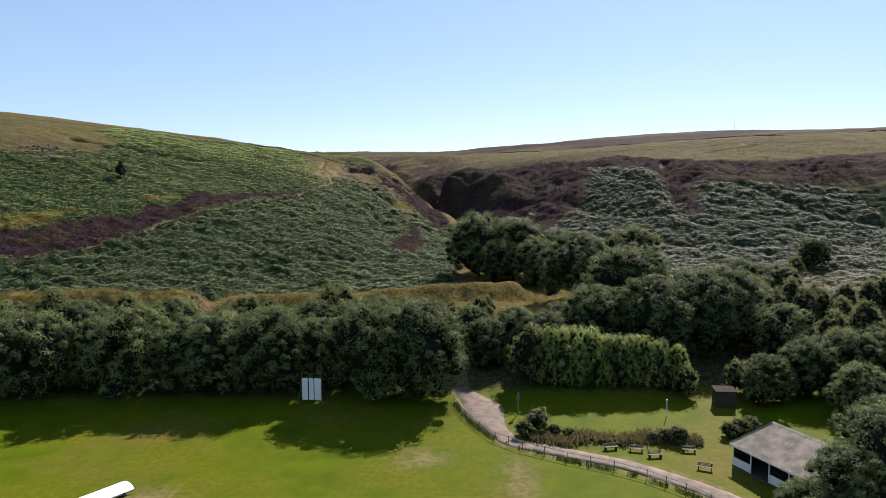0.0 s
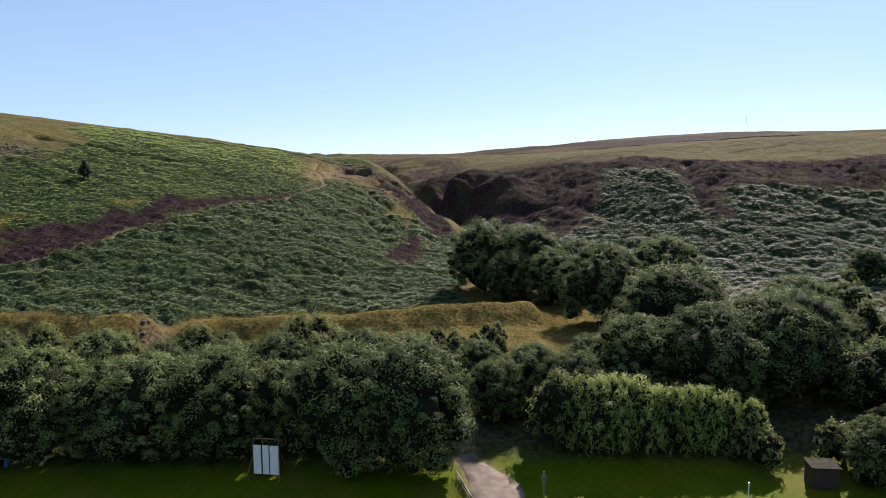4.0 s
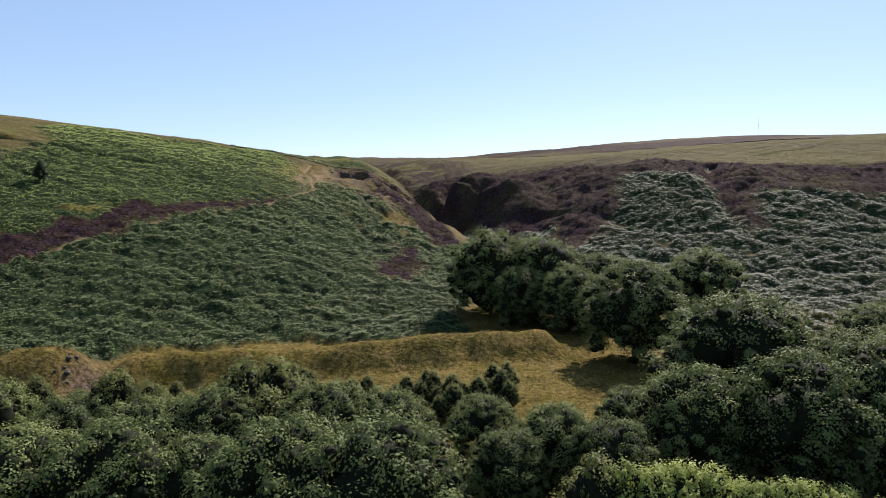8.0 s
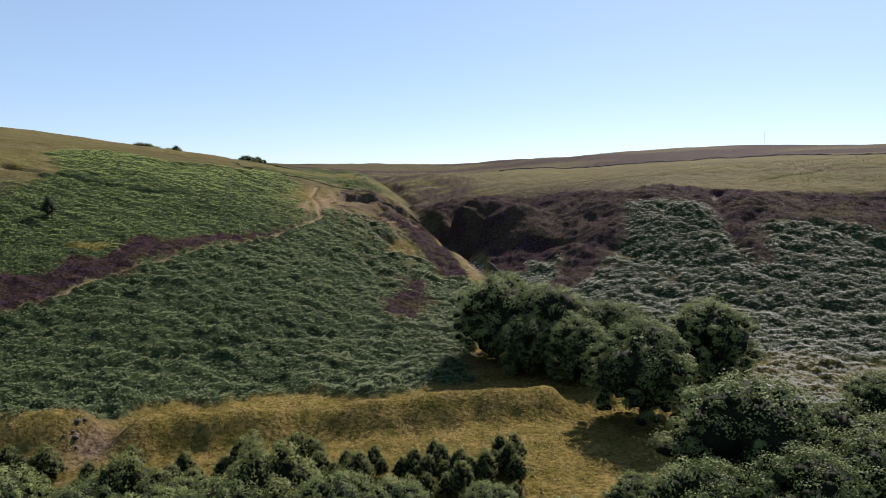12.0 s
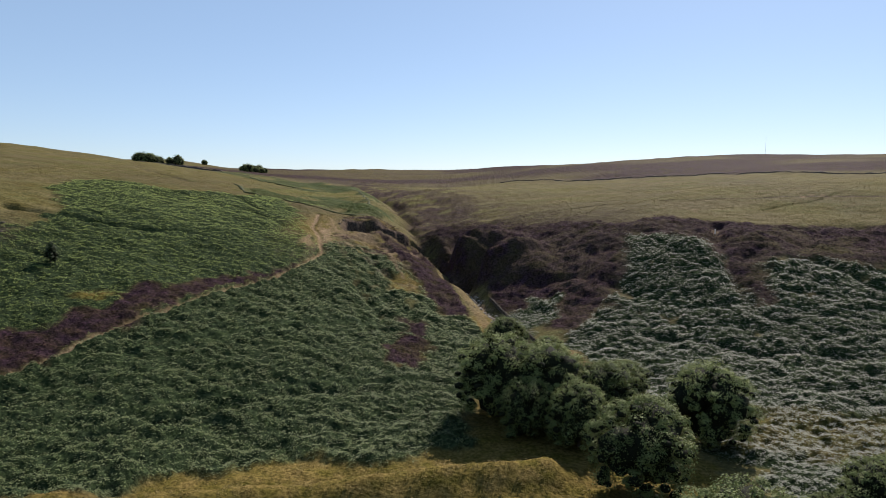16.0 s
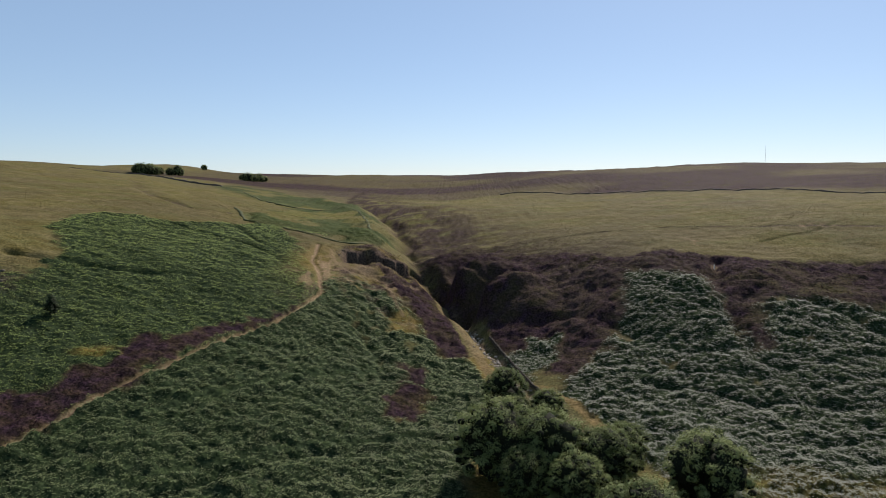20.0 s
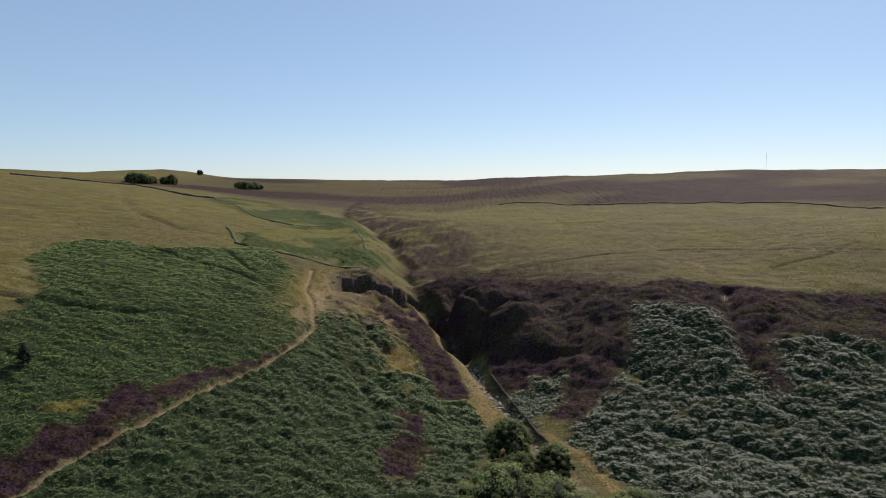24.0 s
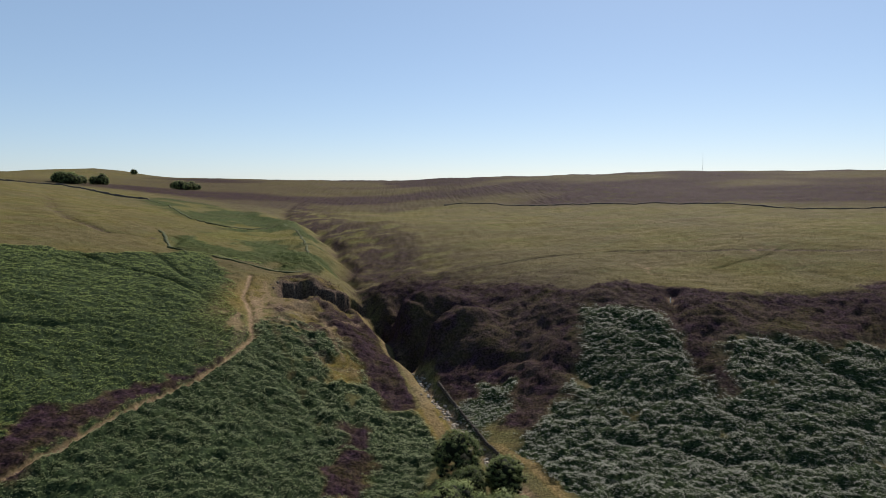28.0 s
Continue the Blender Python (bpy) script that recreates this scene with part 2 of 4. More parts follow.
AHEAD, PROFILES = [-4000.0, 55.0], [np.zeros(711), np.zeros(711)]
STEP = np.arange(-350, 361, dtype=float)


def hermite(u, x, y):
    d = np.diff(y) / np.diff(x)
    m = np.concatenate([d[:1], (d[1:] * np.diff(x)[:-1] + d[:-1] * np.diff(x)[1:]) / (x[2:] - x[:-2]), d[-1:]])
    k = np.clip(np.searchsorted(x, u) - 1, 0, len(x) - 2)
    h = x[k + 1] - x[k]
    s = (u - x[k]) / h
    return (2*s**3 - 3*s**2 + 1) * y[k] + (s**3 - 2*s**2 + s) * m[k] * h + (3*s**2 - 2*s**3) * y[k + 1] + (s**3 - s**2) * m[k + 1] * h


def section(y, *heights):
    """A profile across the valley, y metres ahead."""
    AHEAD.append(float(y))
    PROFILES.append(hermite(STEP, ACROSS, np.array(heights, float)))


section(80, 17.5, 10.6, 2.8, 0.2, 0, 0, 0.3, 0.5, 0.9, 1.1, 0.9, 1.1, 1.5, 1.8, 1.2, 1.3, 2.2)
section(100, 23.4, 17.8, 8, 3.9, 2.7, 1.9, 1.9, 2.1, 2.5, 2.8, 2.6, 2.4, 2.4, 2.5, 1.7, 1.8, 3.6)
section(120, 29.5, 26.8, 14.9, 9.1, 6.8, 4.7, 3.2, 3, 3.3, 3.7, 3.7, 3.1, 2.8, 2.9, 2.4, 2.5, 5.4)
section(140, 35.6, 36.3, 22.5, 15.4, 11.7, 8.3, 5, 3.8, 3.7, 4.1, 4, 3.3, 2.8, 3, 3.1, 4, 7.7)
section(160, 41.5, 44.1, 30.2, 22.2, 17.2, 13.4, 9.3, 6.1, 5.1, 4.8, 4.5, 3.8, 3.2, 3.3, 4.1, 6.5, 10.9)
section(180, 47, 49.6, 37.4, 29.1, 23.1, 18.6, 14.3, 9.7, 7.1, 6.1, 5.7, 5.5, 5.3, 5, 5.9, 10.6, 15.2)
section(205, 53, 54.5, 44.6, 36.9, 29.5, 23.4, 18.7, 13.6, 9.8, 8, 8.3, 9.7, 11, 12.4, 12.1, 17.8, 21.8)
section(230, 53, 54, 48, 42.2, 35.3, 29.7, 23.8, 17.3, 12.9, 11, 12.8, 18, 21.3, 24, 23.3, 26.8, 29.3)
section(255, 57, 56.3, 50, 44.5, 38.5, 33.7, 27.6, 20.8, 17, 17, 21, 28, 32.3, 33.2, 33.8, 36, 36.7)
section(280, 57.3, 57, 51.3, 45.9, 40.1, 35.5, 29.8, 24, 20.9, 22.8, 28.6, 34.5, 37.5, 37.2, 39, 41.2, 40.8)
section(320, 57.5, 57, 53, 48, 42.5, 38, 33, 28.5, 27.5, 29.5, 33.5, 37.5, 40, 41.3, 46, 49, 49)
section(380, 66.5, 64.5, 56.3, 51, 45, 40, 36.5, 35, 34.5, 35.5, 37.5, 40, 42.5, 45.3, 50.5, 54.5, 57)
section(460, 78, 74.5, 62.5, 55, 49, 45, 43.5, 44, 44.5, 45, 45.5, 46.5, 48.5, 51, 55.5, 60.5, 65.5)
section(600, 85.5, 75.5, 65, 58, 52.5, 49, 47.5, 47, 47.5, 48, 49.5, 51.5, 54, 57.5, 64, 70, 76.5)
section(850, 94.5, 86.5, 72, 64.5, 61, 58.5, 57.5, 58, 59, 61, 63.5, 69.5, 74, 79, 86.5, 89, 92.5)
section(1200, 94, 90.5, 81.5, 78, 77.5, 78, 76.5, 77, 78, 79.5, 83.5, 85, 86.5, 88, 89.5, 90, 89)
section(1700, 83, 90, 89.5, 88, 86, 84.5, 83.5, 83, 82, 81.5, 81, 80, 79, 78, 77.5, 79.5, 80.5)
section(2600, 72, 75.5, 76.5, 76.5, 76, 75.5, 75, 74.5, 74.5, 74, 74, 73.5, 73.5, 73, 73.5, 74.5, 76)
AHEAD.append(4200.0)
PROFILES.append(PROFILES[-1] * 0.9)
AHEAD, PROFILES = np.array(AHEAD), np.array(PROFILES)


def lofted(x, y):
    """The smooth land through all the sections; they widen with distance."""
    y = np.clip(y, AHEAD[0], AHEAD[-1] - 1)
    u = np.clip(x / np.interp(y, [320, 850, 1700, 2600], [1, 2.2, 3.5, 4.5]), -350, 359.99) + 350
    i = np.clip(u.astype(int), 0, 709)
    f = u - i
    k = np.clip(np.searchsorted(AHEAD, y) - 1, 0, len(AHEAD) - 2)
    last = len(AHEAD) - 1

    def col(j):
        j = np.clip(j, 0, last)
        return PROFILES[j, i] * (1 - f) + PROFILES[j, i + 1] * f
    p0, p1, p2, p3 = col(k - 1), col(k), col(k + 1), col(k + 2)
    y0, y1, y2, y3 = (AHEAD[np.clip(k + j, 0, last)] for j in (-1, 0, 1, 2))
    h = y2 - y1
    s = (y - y1) / h
    m1 = np.where(k > 0, ((p2 - p1) / h * (y1 - y0) + (p1 - p0) / np.maximum(y1 - y0, 1) * h) / (y2 - y0), (p2 - p1) / h) * h
    m2 = np.where(k < last - 1, ((p3 - p2) / np.maximum(y3 - y2, 1) * h + (p2 - p1) / h * (y3 - y2)) / np.maximum(y3 - y1, 1), (p2 - p1) / h) * h
    return (2*s**3 - 3*s**2 + 1) * p1 + (s**3 - 2*s**2 + s) * m1 + (3*s**2 - 2*s**3) * p2 + (s**3 - s**2) * m2


def stretch_of(x, y, line):
    """Distance to a polyline and the share of the way along it."""
    best, along = np.full(np.shape(x), 1e9), np.zeros(np.shape(x))
    n = len(line) - 1
    for k in range(n):
        (ax, ay), (bx, by) = line[k], line[k + 1]
        dx, dy = bx - ax, by - ay
        t = np.clip(((x - ax) * dx + (y - ay) * dy) / (dx * dx + dy * dy), 0, 1)
        d = np.hypot(x - ax - t * dx, y - ay - t * dy)
        along = np.where(d < best, (k + t) / n, along)
        best = np.minimum(best, d)
    return best, along


def inside(x, y, poly):
    """Signed distance to a polygon's edge, positive inside."""
    d, _ = stretch_of(x, y, list(poly) + [poly[0]])
    odd = np.zeros(np.shape(x), bool)
    for (ax, ay), (bx, by) in zip(poly, list(poly[1:]) + [poly[0]]):
        if ay != by:
            odd ^= ((ay > y) != (by > y)) & (x < (bx - ax) * (y - ay) / (by - ay) + ax)
    return np.where(odd, d, -d)


STREAM = [(27, 186), (23, 195), (19.5, 205), (16, 216), (12.5, 228), (9, 240), (5, 254), (0.5, 272), (-6, 289), (-12, 310), (-17, 326), (-17, 340), (-24, 358), (-21, 376), (-31, 400), (-33, 424), (-46, 450), (-48, 480), (-66, 508), (-82, 552), (-95, 640), (-100, 760)]
UPPER_TRACK = [(-90, 130), (-76, 152), (-72, 161), (-66.7, 172), (-60.5, 184), (-54, 201.5), (-47, 215), (-42.5, 227), (-39.5, 243), (-41.5, 250), (-45, 265), (-49.5, 276), (-53, 304)]
VALLEY_PATH = [(-12, 300), (-7.5, 287), (-3.2, 270), (4, 246), (7.4, 229), (10.8, 215), (12, 206), (11, 196)]
FURROWS = [[(-106, 290), (-88, 281), (-73, 278), (-60, 266), (-52, 255)], [(-118, 218), (-103, 219), (-90, 222), (-74, 229), (-61, 228)], [(-89, 311), (-71, 286), (-60, 272)], [(-60, 164), (-36, 190), (-18, 205)], [(-52, 150), (-30, 166), (-8, 178)]]
LOWER_PATH = [(18, 211), (22, 208), (28, 201), (32, 192), (33, 179), (30, 168)]
LANE = [(1, 96), (2, 85), (4.6, 79), (5.5, 73.3), (7, 68.8), (12.5, 66.2), (17.6, 63.8), (21.9, 60.3), (25, 57), (30, 50)]
FENCE = [(1.2, 80.5), (2.4, 76), (3.9, 72.5), (5.4, 69.6), (8, 67.2), (12.2, 64.6), (16.3, 62.6), (18.9, 60.8), (21.6, 58.1), (24.5, 54)]
SPUR_PATHS = [[(-44, 262), (-37, 280), (-30, 276), (-24, 273), (-17, 272), (-12, 282), (-8, 292)], [(-41, 256), (-34, 262), (-27, 260), (-20, 266)], [(-24, 273), (-20, 258), (-16, 248)], [(-45, 265), (-42, 280), (-46, 296)]]
DITCH = [(-248, 564), (-176, 415), (-153, 381), (-121, 346), (-102, 345)]
YARD = [(4, 79.5), (10, 79), (20, 78.5), (30, 78)]
MOOR_TRACK = [(8, 331), (36, 329), (64, 334), (86, 332), (110, 322), (135, 312), (190, 300)]
BANK = [(-110, 112), (-50, 122.5), (-16, 131.8), (4, 136), (17, 139)]
GULLIES = [([(-6, 292), (3, 308), (12, 324)], 8.5, 7.0), ([(4, 268), (15, 279), (27, 276)], 9.0, 7.5), ([(12, 256), (24, 262), (38, 266)], 3.0, 5.0), ([(26, 246), (38, 244)], 2.0, 3.0), ([(86, 266), (80, 248), (77, 230), (78, 216)], 2.2, 3.5),
           ([(-27, 228), (-19, 211), (-14, 194)], 1.6, 3.0), ([(-62, 134), (-30, 163), (-17, 170), (2, 173)], 1.0, 1.6), ([(48, 208), (72, 197), (100, 194)], 1.4, 1.6),
           ([(40, 240), (58, 222)], 1.5, 4.0), (DITCH, 1.6, 2.6), ([(-102, 361), (-95, 360), (-89, 331), (-80, 327)], 1.8, 2.2), (MOOR_TRACK, 0.7, 1.2), ([(112, 292), (135, 303), (165, 322)], 0.7, 1.2), ([(-106, 290), (-88, 281), (-73, 278), (-60, 266), (-52, 255)], 1.5, 1.8), ([(-118, 218), (-103, 219), (-90, 222), (-74, 229), (-61, 228)], 1.3, 1.7), ([(-89, 311), (-71, 286), (-60, 272)], 1.0, 1.5), ([(104, 236), (118, 215), (150, 205)], 1.5, 3.0), ([(40, 186), (75, 181), (120, 178)], 0.9, 1.3)]


def land(x, y):
    """Height of the ground without its plants."""
    x, y = np.asarray(x, float), np.asarray(y, float)
    z = lofted(x, y)
    # the far hill, and long swells of the moor
    z = z + 17 * np.exp(-((x + 615) / 85) ** 2 - ((y - 1480) / 200) ** 2)
    z = z + (fbm(x / 90, y / 90, 3) - 0.5) * np.interp(y, [150, 350, 900], [0, 2.5, 6])
    # stream gorge
    d, along = stretch_of(x, y, STREAM)
    side = x - np.interp(y, [p[1] for p in STREAM], [p[0] for p in STREAM])
    depth = np.interp(y, [185, 200, 230, 270, 310, 330, 480, 640, 760], [0, 0.8, 1.2, 3.6, 4.5, 2.4, 1.8, 1.5, 0])
    wide = np.interp(y, [185, 240, 290, 320, 345, 480, 760], [2.0, 2.4, 6, 6, 4.0, 4.0, 5])
    z = z - depth * (0.55 * np.exp(-(d / wide) ** 2) + 0.75 * np.clip(1 - d / (wide * 1.1), 0, 1))
    z = z - smooth(325, 350, y) * (1 - smooth(520, 640, y)) * (4.5 * np.exp(-(side / np.where(side > 0, 24.0, 13.0)) ** 2) - 3.0 * np.exp(-((side + 17) / 10) ** 2) - 2.5 * (fbm(x / 15, y / 26, 15) - 0.45) * np.exp(-((side - 16) / 16) ** 2))
    bluff = smooth(246, 264, y) * (1 - smooth(290, 314, y))
    z = z + bluff * 7.0 * smooth(2.5, 8.0, side + 5 * (fbm(x / 4, y / 4, 17) - 0.5)) * (1 - smooth(10, 32, side)) * (0.5 + 1.0 * fbm(x / 7, y / 7, 7))
    win = smooth(245, 275, y) * (1 - smooth(320, 370, y))
    z = z + win * (3.0 * np.exp(-((side - 21) / 8) ** 2) + 2.2 * np.exp(-((side + 20) / 9) ** 2))
    for line, deep, w in GULLIES:
        g, s = stretch_of(x, y, line)
        z = z - deep * (0.5 * np.exp(-(g / w) ** 2) + 0.6 * np.clip(1 - g / w, 0, 1)) * np.interp(s, [0, 0.6, 1], [1, 0.75, 0.2])
    # quarry face: broken buttresses over a floor of spoil
    edge = 304 + 0.45 * (x + 35) - y + (fbm(x / 4.5, y / 12, 5) - 0.5) * 14 + (grain(x / 1.5, y / 6, 6) - 0.5) * 3.5
    across = smooth(-43, -38, x) * (1 - smooth(-20, -8, x))
    z = z - (7.0 + 3 * grain(x / 5, 0 * x, 8)) * smooth(-0.6, 2.2, edge) * (1 - smooth(3, 20, edge)) * across
    # hummocky spur
    sp = smooth(0, 8, inside(x, y, SPUR))
    z = z + sp * ((fbm(x / 7, y / 7, 9) - 0.45) * 4.2 + (billow(x / 4, y / 4, 19) - 0.6) * 1.2)
    heath = smooth(0, 8, inside(x, y, HEATH_RIGHT))
    z = z + heath * ((fbm(x / 17, y / 17, 21) - 0.5) * 5.0 + (fbm(x / 4, y / 4, 23, 3) - 0.5) * 0.9)
    # earth bank with its breach
    b, s = stretch_of(x, y, BANK)
    breach = np.exp(-((x + 43.2) / 2.4) ** 2)
    crest = 3.2 * (1 - smooth(0.2, 6.2, b)) * smooth(0, 0.2, s) * (1 - smooth(0.96, 1.0, s) * 0.6) * (1 - 1.05 * breach)
    z = z + crest
    # tracks are cut a little into the slope
    t, _ = stretch_of(x, y, UPPER_TRACK)
    below = smooth(0, 1, x - np.interp(y, [p[1] for p in UPPER_TRACK], [p[0] for p in UPPER_TRACK])) * (1 - smooth(236, 246, y))
    z = z + 0.8 * below * np.exp(-((t - 1.9) / 0.8) ** 2)
    z = z - 0.8 * np.exp(-(t / 1.2) ** 2)
    rough = smooth(84, 120, y)
    z = z + rough * ((fbm(x / 14, y / 14, 11) - 0.5) * 1.6 + (fbm(x / 3.5, y / 3.5, 13) - 0.5) * 0.5)
    return z


HEATH_BAND = [(-100, 128), (-76, 151), (-66, 172), (-54, 202), (-41, 231), (-44, 228), (-53, 212), (-61, 203), (-69, 192), (-73, 179), (-78, 170), (-85, 163), (-104, 146)]
BRACKEN_LEFT = [(-120, 114), (-60, 121), (-48, 124), (-40, 132.5), (-33, 138), (-22, 144), (-13, 142.5), (-4, 146), (3, 148), (3, 165), (6, 195), (11, 214), (1, 220), (-13, 200), (-18, 212), (-26, 228), (-36, 252), (-40, 256),
                (-44, 240), (-50, 268), (-58, 292), (-66, 312), (-78, 326), (-90, 312), (-105, 292), (-118, 291), (-130, 283), (-124, 246), (-108, 226), (-103, 214), (-110, 202), (-150, 190), (-170, 150)]
BRACKEN_FAR = [(-190, 600), (-139, 590), (-100, 545), (-58, 470), (-37, 400), (-27, 350), (-20, 330), (-42, 322), (-60, 322), (-80, 325), (-90, 332), (-98, 362), (-90, 400), (-93, 420), (-127, 458), (-178, 545)]
SPUR = [(-38, 256), (-26, 228), (-18, 212), (-13, 196), (-12, 184), (-5, 186), (-2, 214), (10, 217), (4, 250), (-4, 276), (-14, 305), (-28, 322), (-43, 312)]
LOW_HEATHER = [(-14, 212), (-8, 211), (-6, 203), (-4, 196), (-7, 187), (-14, 185), (-16, 191), (-13, 198), (-14, 205)]
SPUR_HEATHER = [(-26, 272), (-19, 277), (-12, 304), (-6, 298), (1, 274), (7, 236), (5, 227), (-5, 228), (-10, 244), (-15, 258)]
HUMMOCK = [(-21, 246), (-16, 253), (-11.5, 246), (-11, 232), (-17, 230)]
SPUR_BRACKEN = [(-40, 262), (-29, 266), (-22, 259), (-15, 255), (-10, 243), (-5, 228), (4, 225), (9, 220), (11, 208), (5, 197), (-13, 196), (-25, 224)]
HEATH_RIGHT = [(-16, 330), (13, 330), (39, 290), (60, 272), (110, 268), (190, 262), (190, 238), (116, 234), (96, 240), (86, 232), (80, 216), (76, 224), (78, 246), (66, 258), (55, 260), (50, 240), (40, 224), (28, 213), (20, 224), (12, 238), (0, 276)]
BRACKEN_RIGHT = [(24, 206), (28, 213), (40, 224), (50, 240), (55, 260), (66, 260), (79, 250), (78, 230), (79, 217), (88, 234), (98, 240), (118, 233), (200, 236), (200, 125), (120, 124), (70, 126), (50, 131), (45, 146), (41, 160), (38, 178), (34, 190)]
ISLAND = [(23, 238), (31, 237), (27, 222), (18, 214), (15, 226)]
STRAW_FLAT = [(-110, 106), (-45, 114), (-8, 108), (4, 97), (44, 98), (46, 112), (43, 140), (35, 162), (24, 176), (6, 172), (3, 148), (-4, 145.5), (-13, 142), (-22, 143.5), (-33, 137.5), (-40, 132), (-48, 123.5), (-60, 120.5), (-112, 113)]
PALE_STRIP = [(36, 160), (44, 178), (60, 172), (75, 168), (120, 168), (120, 156), (60, 148)]


def zones(x, y):
    """How far each kind of cover holds at a place: bracken, heather, lawn, path, straw grass, bare rock."""
    wx = x + (fbm(x / 6, y / 6, 31) - 0.5) * 9 + (grain(x / 1.6, y / 1.6, 33) - 0.5) * 1.6
    wy = y + (fbm(x / 6, y / 6, 37) - 0.5) * 9 + (grain(x / 1.6, y / 1.6, 39) - 0.5) * 1.6
    patchy = fbm(x / 9, y / 9, 41)

    def zone(poly, soft=1.2):
        return smooth(-soft, soft, inside(wx, wy, poly))
    left, right = zone(BRACKEN_LEFT), zone(BRACKEN_RIGHT)
    far = zone(BRACKEN_FAR, 4)
    vivid = far * 0.15
    bracken = np.maximum.reduce([left, right * smooth(0.26, 0.34, patchy + 0.1), far * 0.9, zone(ISLAND)])
    low = zone(LOW_HEATHER, 0.8) * smooth(0.6, 1.6, np.abs(wy - 200.5 - 0.3 * (wx + 10)))
    heather = np.maximum.reduce([zone(HEATH_BAND, 0.8), low, smooth(-2.5, 2.5, inside(wx, wy + (fbm(x / 22, y / 22, 35, 3) - 0.5) * 22 * smooth(250, 258, y), HEATH_RIGHT)) * (0.82 + 0.18 * smooth(0.4, 0.5, fbm(x / 13, y / 9, 49)))])
    spur = zone(SPUR)
    high = smooth(234, 246, y)
    heather = np.maximum.reduce([heather, zone(SPUR_HEATHER), spur * high * (1 - zone(SPUR_BRACKEN)) * smooth(0.44, 0.5, fbm(x / 5, y / 5, 43)) * 0.85])
    # purple on the moor's near edge, brown far up
    d, _ = stretch_of(x, y, STREAM)
    moorland = smooth(262, 275, y) * (1 - smooth(14, 75, d)) * smooth(0.3, 0.55, fbm(x / 9, y / 9, 47)) * 0.85 * smooth(-6, 2, x - np.interp(y, [p[1] for p in STREAM], [p[0] for p in STREAM]))
    heather = np.maximum(heather, moorland)
    beyond = smooth(-25, 25, y - np.interp(x, [-300, -10, 30, 60, 128, 175, 212, 300], [700, 620, 670, 660, 580, 530, 470, 400]))
    heather = np.maximum(heather, beyond * (0.42 + 0.55 * smooth(0.38, 0.6, fbm(x / 130, y / 130, 53, 2))) * smooth(-420, -250, x + (y - 700) * 0.2))
    heather = heather * (1 - zone(ISLAND))
    bracken = np.maximum(bracken, np.maximum(zone(SPUR_BRACKEN) * (1 - zone(HUMMOCK) * 0.9) * smooth(0.27, 0.33, fbm(x / 6, y / 6, 45)), np.exp(-((x + 13.5) / 4) ** 2 - ((y - 304) / 6) ** 2)))
    bracken = bracken * np.where(y > 320, smooth(0.4, 0.47, fbm(x / 24, y / 24, 51)), 1)
    bracken = bracken * (1 - heather)
    pasture = np.maximum(1 - smooth(82, 88, y), vivid)
    t, _ = stretch_of(wx * 0.1 + x * 0.9, wy * 0.1 + y * 0.9, UPPER_TRACK)
    v, _ = stretch_of(wx * 0.2 + x * 0.8, wy * 0.2 + y * 0.8, VALLEY_PATH)
    lo, _ = stretch_of(wx * 0.2 + x * 0.8, wy * 0.2 + y * 0.8, LOWER_PATH)
    lane, _ = stretch_of(wx * 0.05 + x * 0.95, wy * 0.05 + y * 0.95, LANE)
    mouth = np.exp(-((x - 4) / 3.5) ** 2 - ((y - 78) / 4) ** 2)
    path = np.maximum.reduce([(1 - smooth(0.4, 0.85, t)) * smooth(0.2, 0.4, fbm(x / 3, y / 3, 75) + 0.12), (1 - smooth(0.9, 2.2, v)) * 0.5, (1 - smooth(0.6, 1.6, lo)) * 0.4, (1 - smooth(0.6, 1.6, lane - mouth * 1.8)) * 0.8])
    s, along = stretch_of(x, y, STREAM)
    stones = (1 - smooth(1.0, 2.2, s)) * smooth(0.35, 0.55, fbm(x / 2, y / 2, 59)) * (1 - smooth(262, 285, y))
    straw = np.maximum.reduce([zone(STRAW_FLAT), zone(PALE_STRIP, 3) * 0.5, spur * (1 - zone(SPUR_BRACKEN)) * smooth(0.5, 0.58, fbm(x / 4, y / 4, 61)) * 0.7, np.exp(-((x + 49) / 6) ** 2 - ((y - 278) / 26) ** 2) * 0.9])
    straw = np.maximum(straw, smooth(0.5, 0.58, fbm(x / 9, y / 9, 67)) * smooth(0, 4, 9 - np.abs(stretch_of(x, y, HEATH_BAND[9:])[0])) * 0.9)
    straw = np.maximum(straw, (1 - smooth(0.5, 0.9, t)) * 0.5)
    straw = np.maximum(straw, zone(HUMMOCK) * 0.9)
    straw = np.maximum(straw, np.maximum(1 - smooth(2.2, 3.1, v), 1 - smooth(0.8, 1.8, lo)))
    straw = np.clip(straw, 0, 1) * (1 - zone(HEATH_BAND) * smooth(0.8, 1.6, t))
    purple = np.maximum(zone(SPUR_HEATHER), low)
    straw = straw * (1 - purple)
    clear = np.maximum.reduce([1 - smooth(2.0, 2.8, v), 1 - smooth(0.8, 1.6, lo), 1 - smooth(0.5, 0.85, t)])
    bracken, heather = bracken * (1 - clear), heather * (1 - clear)
    wood = smooth(82, 86, y) * (1 - smooth(100, 106, y))
    bracken = np.maximum(bracken * (1 - straw * zone(STRAW_FLAT)), wood * 0.7)
    edge = 304 + 0.45 * (x + 35) - y
    face = smooth(-4, -1, edge) * (1 - smooth(6, 14, edge)) * smooth(-45, -41, x) * (1 - smooth(-15, -10, x))
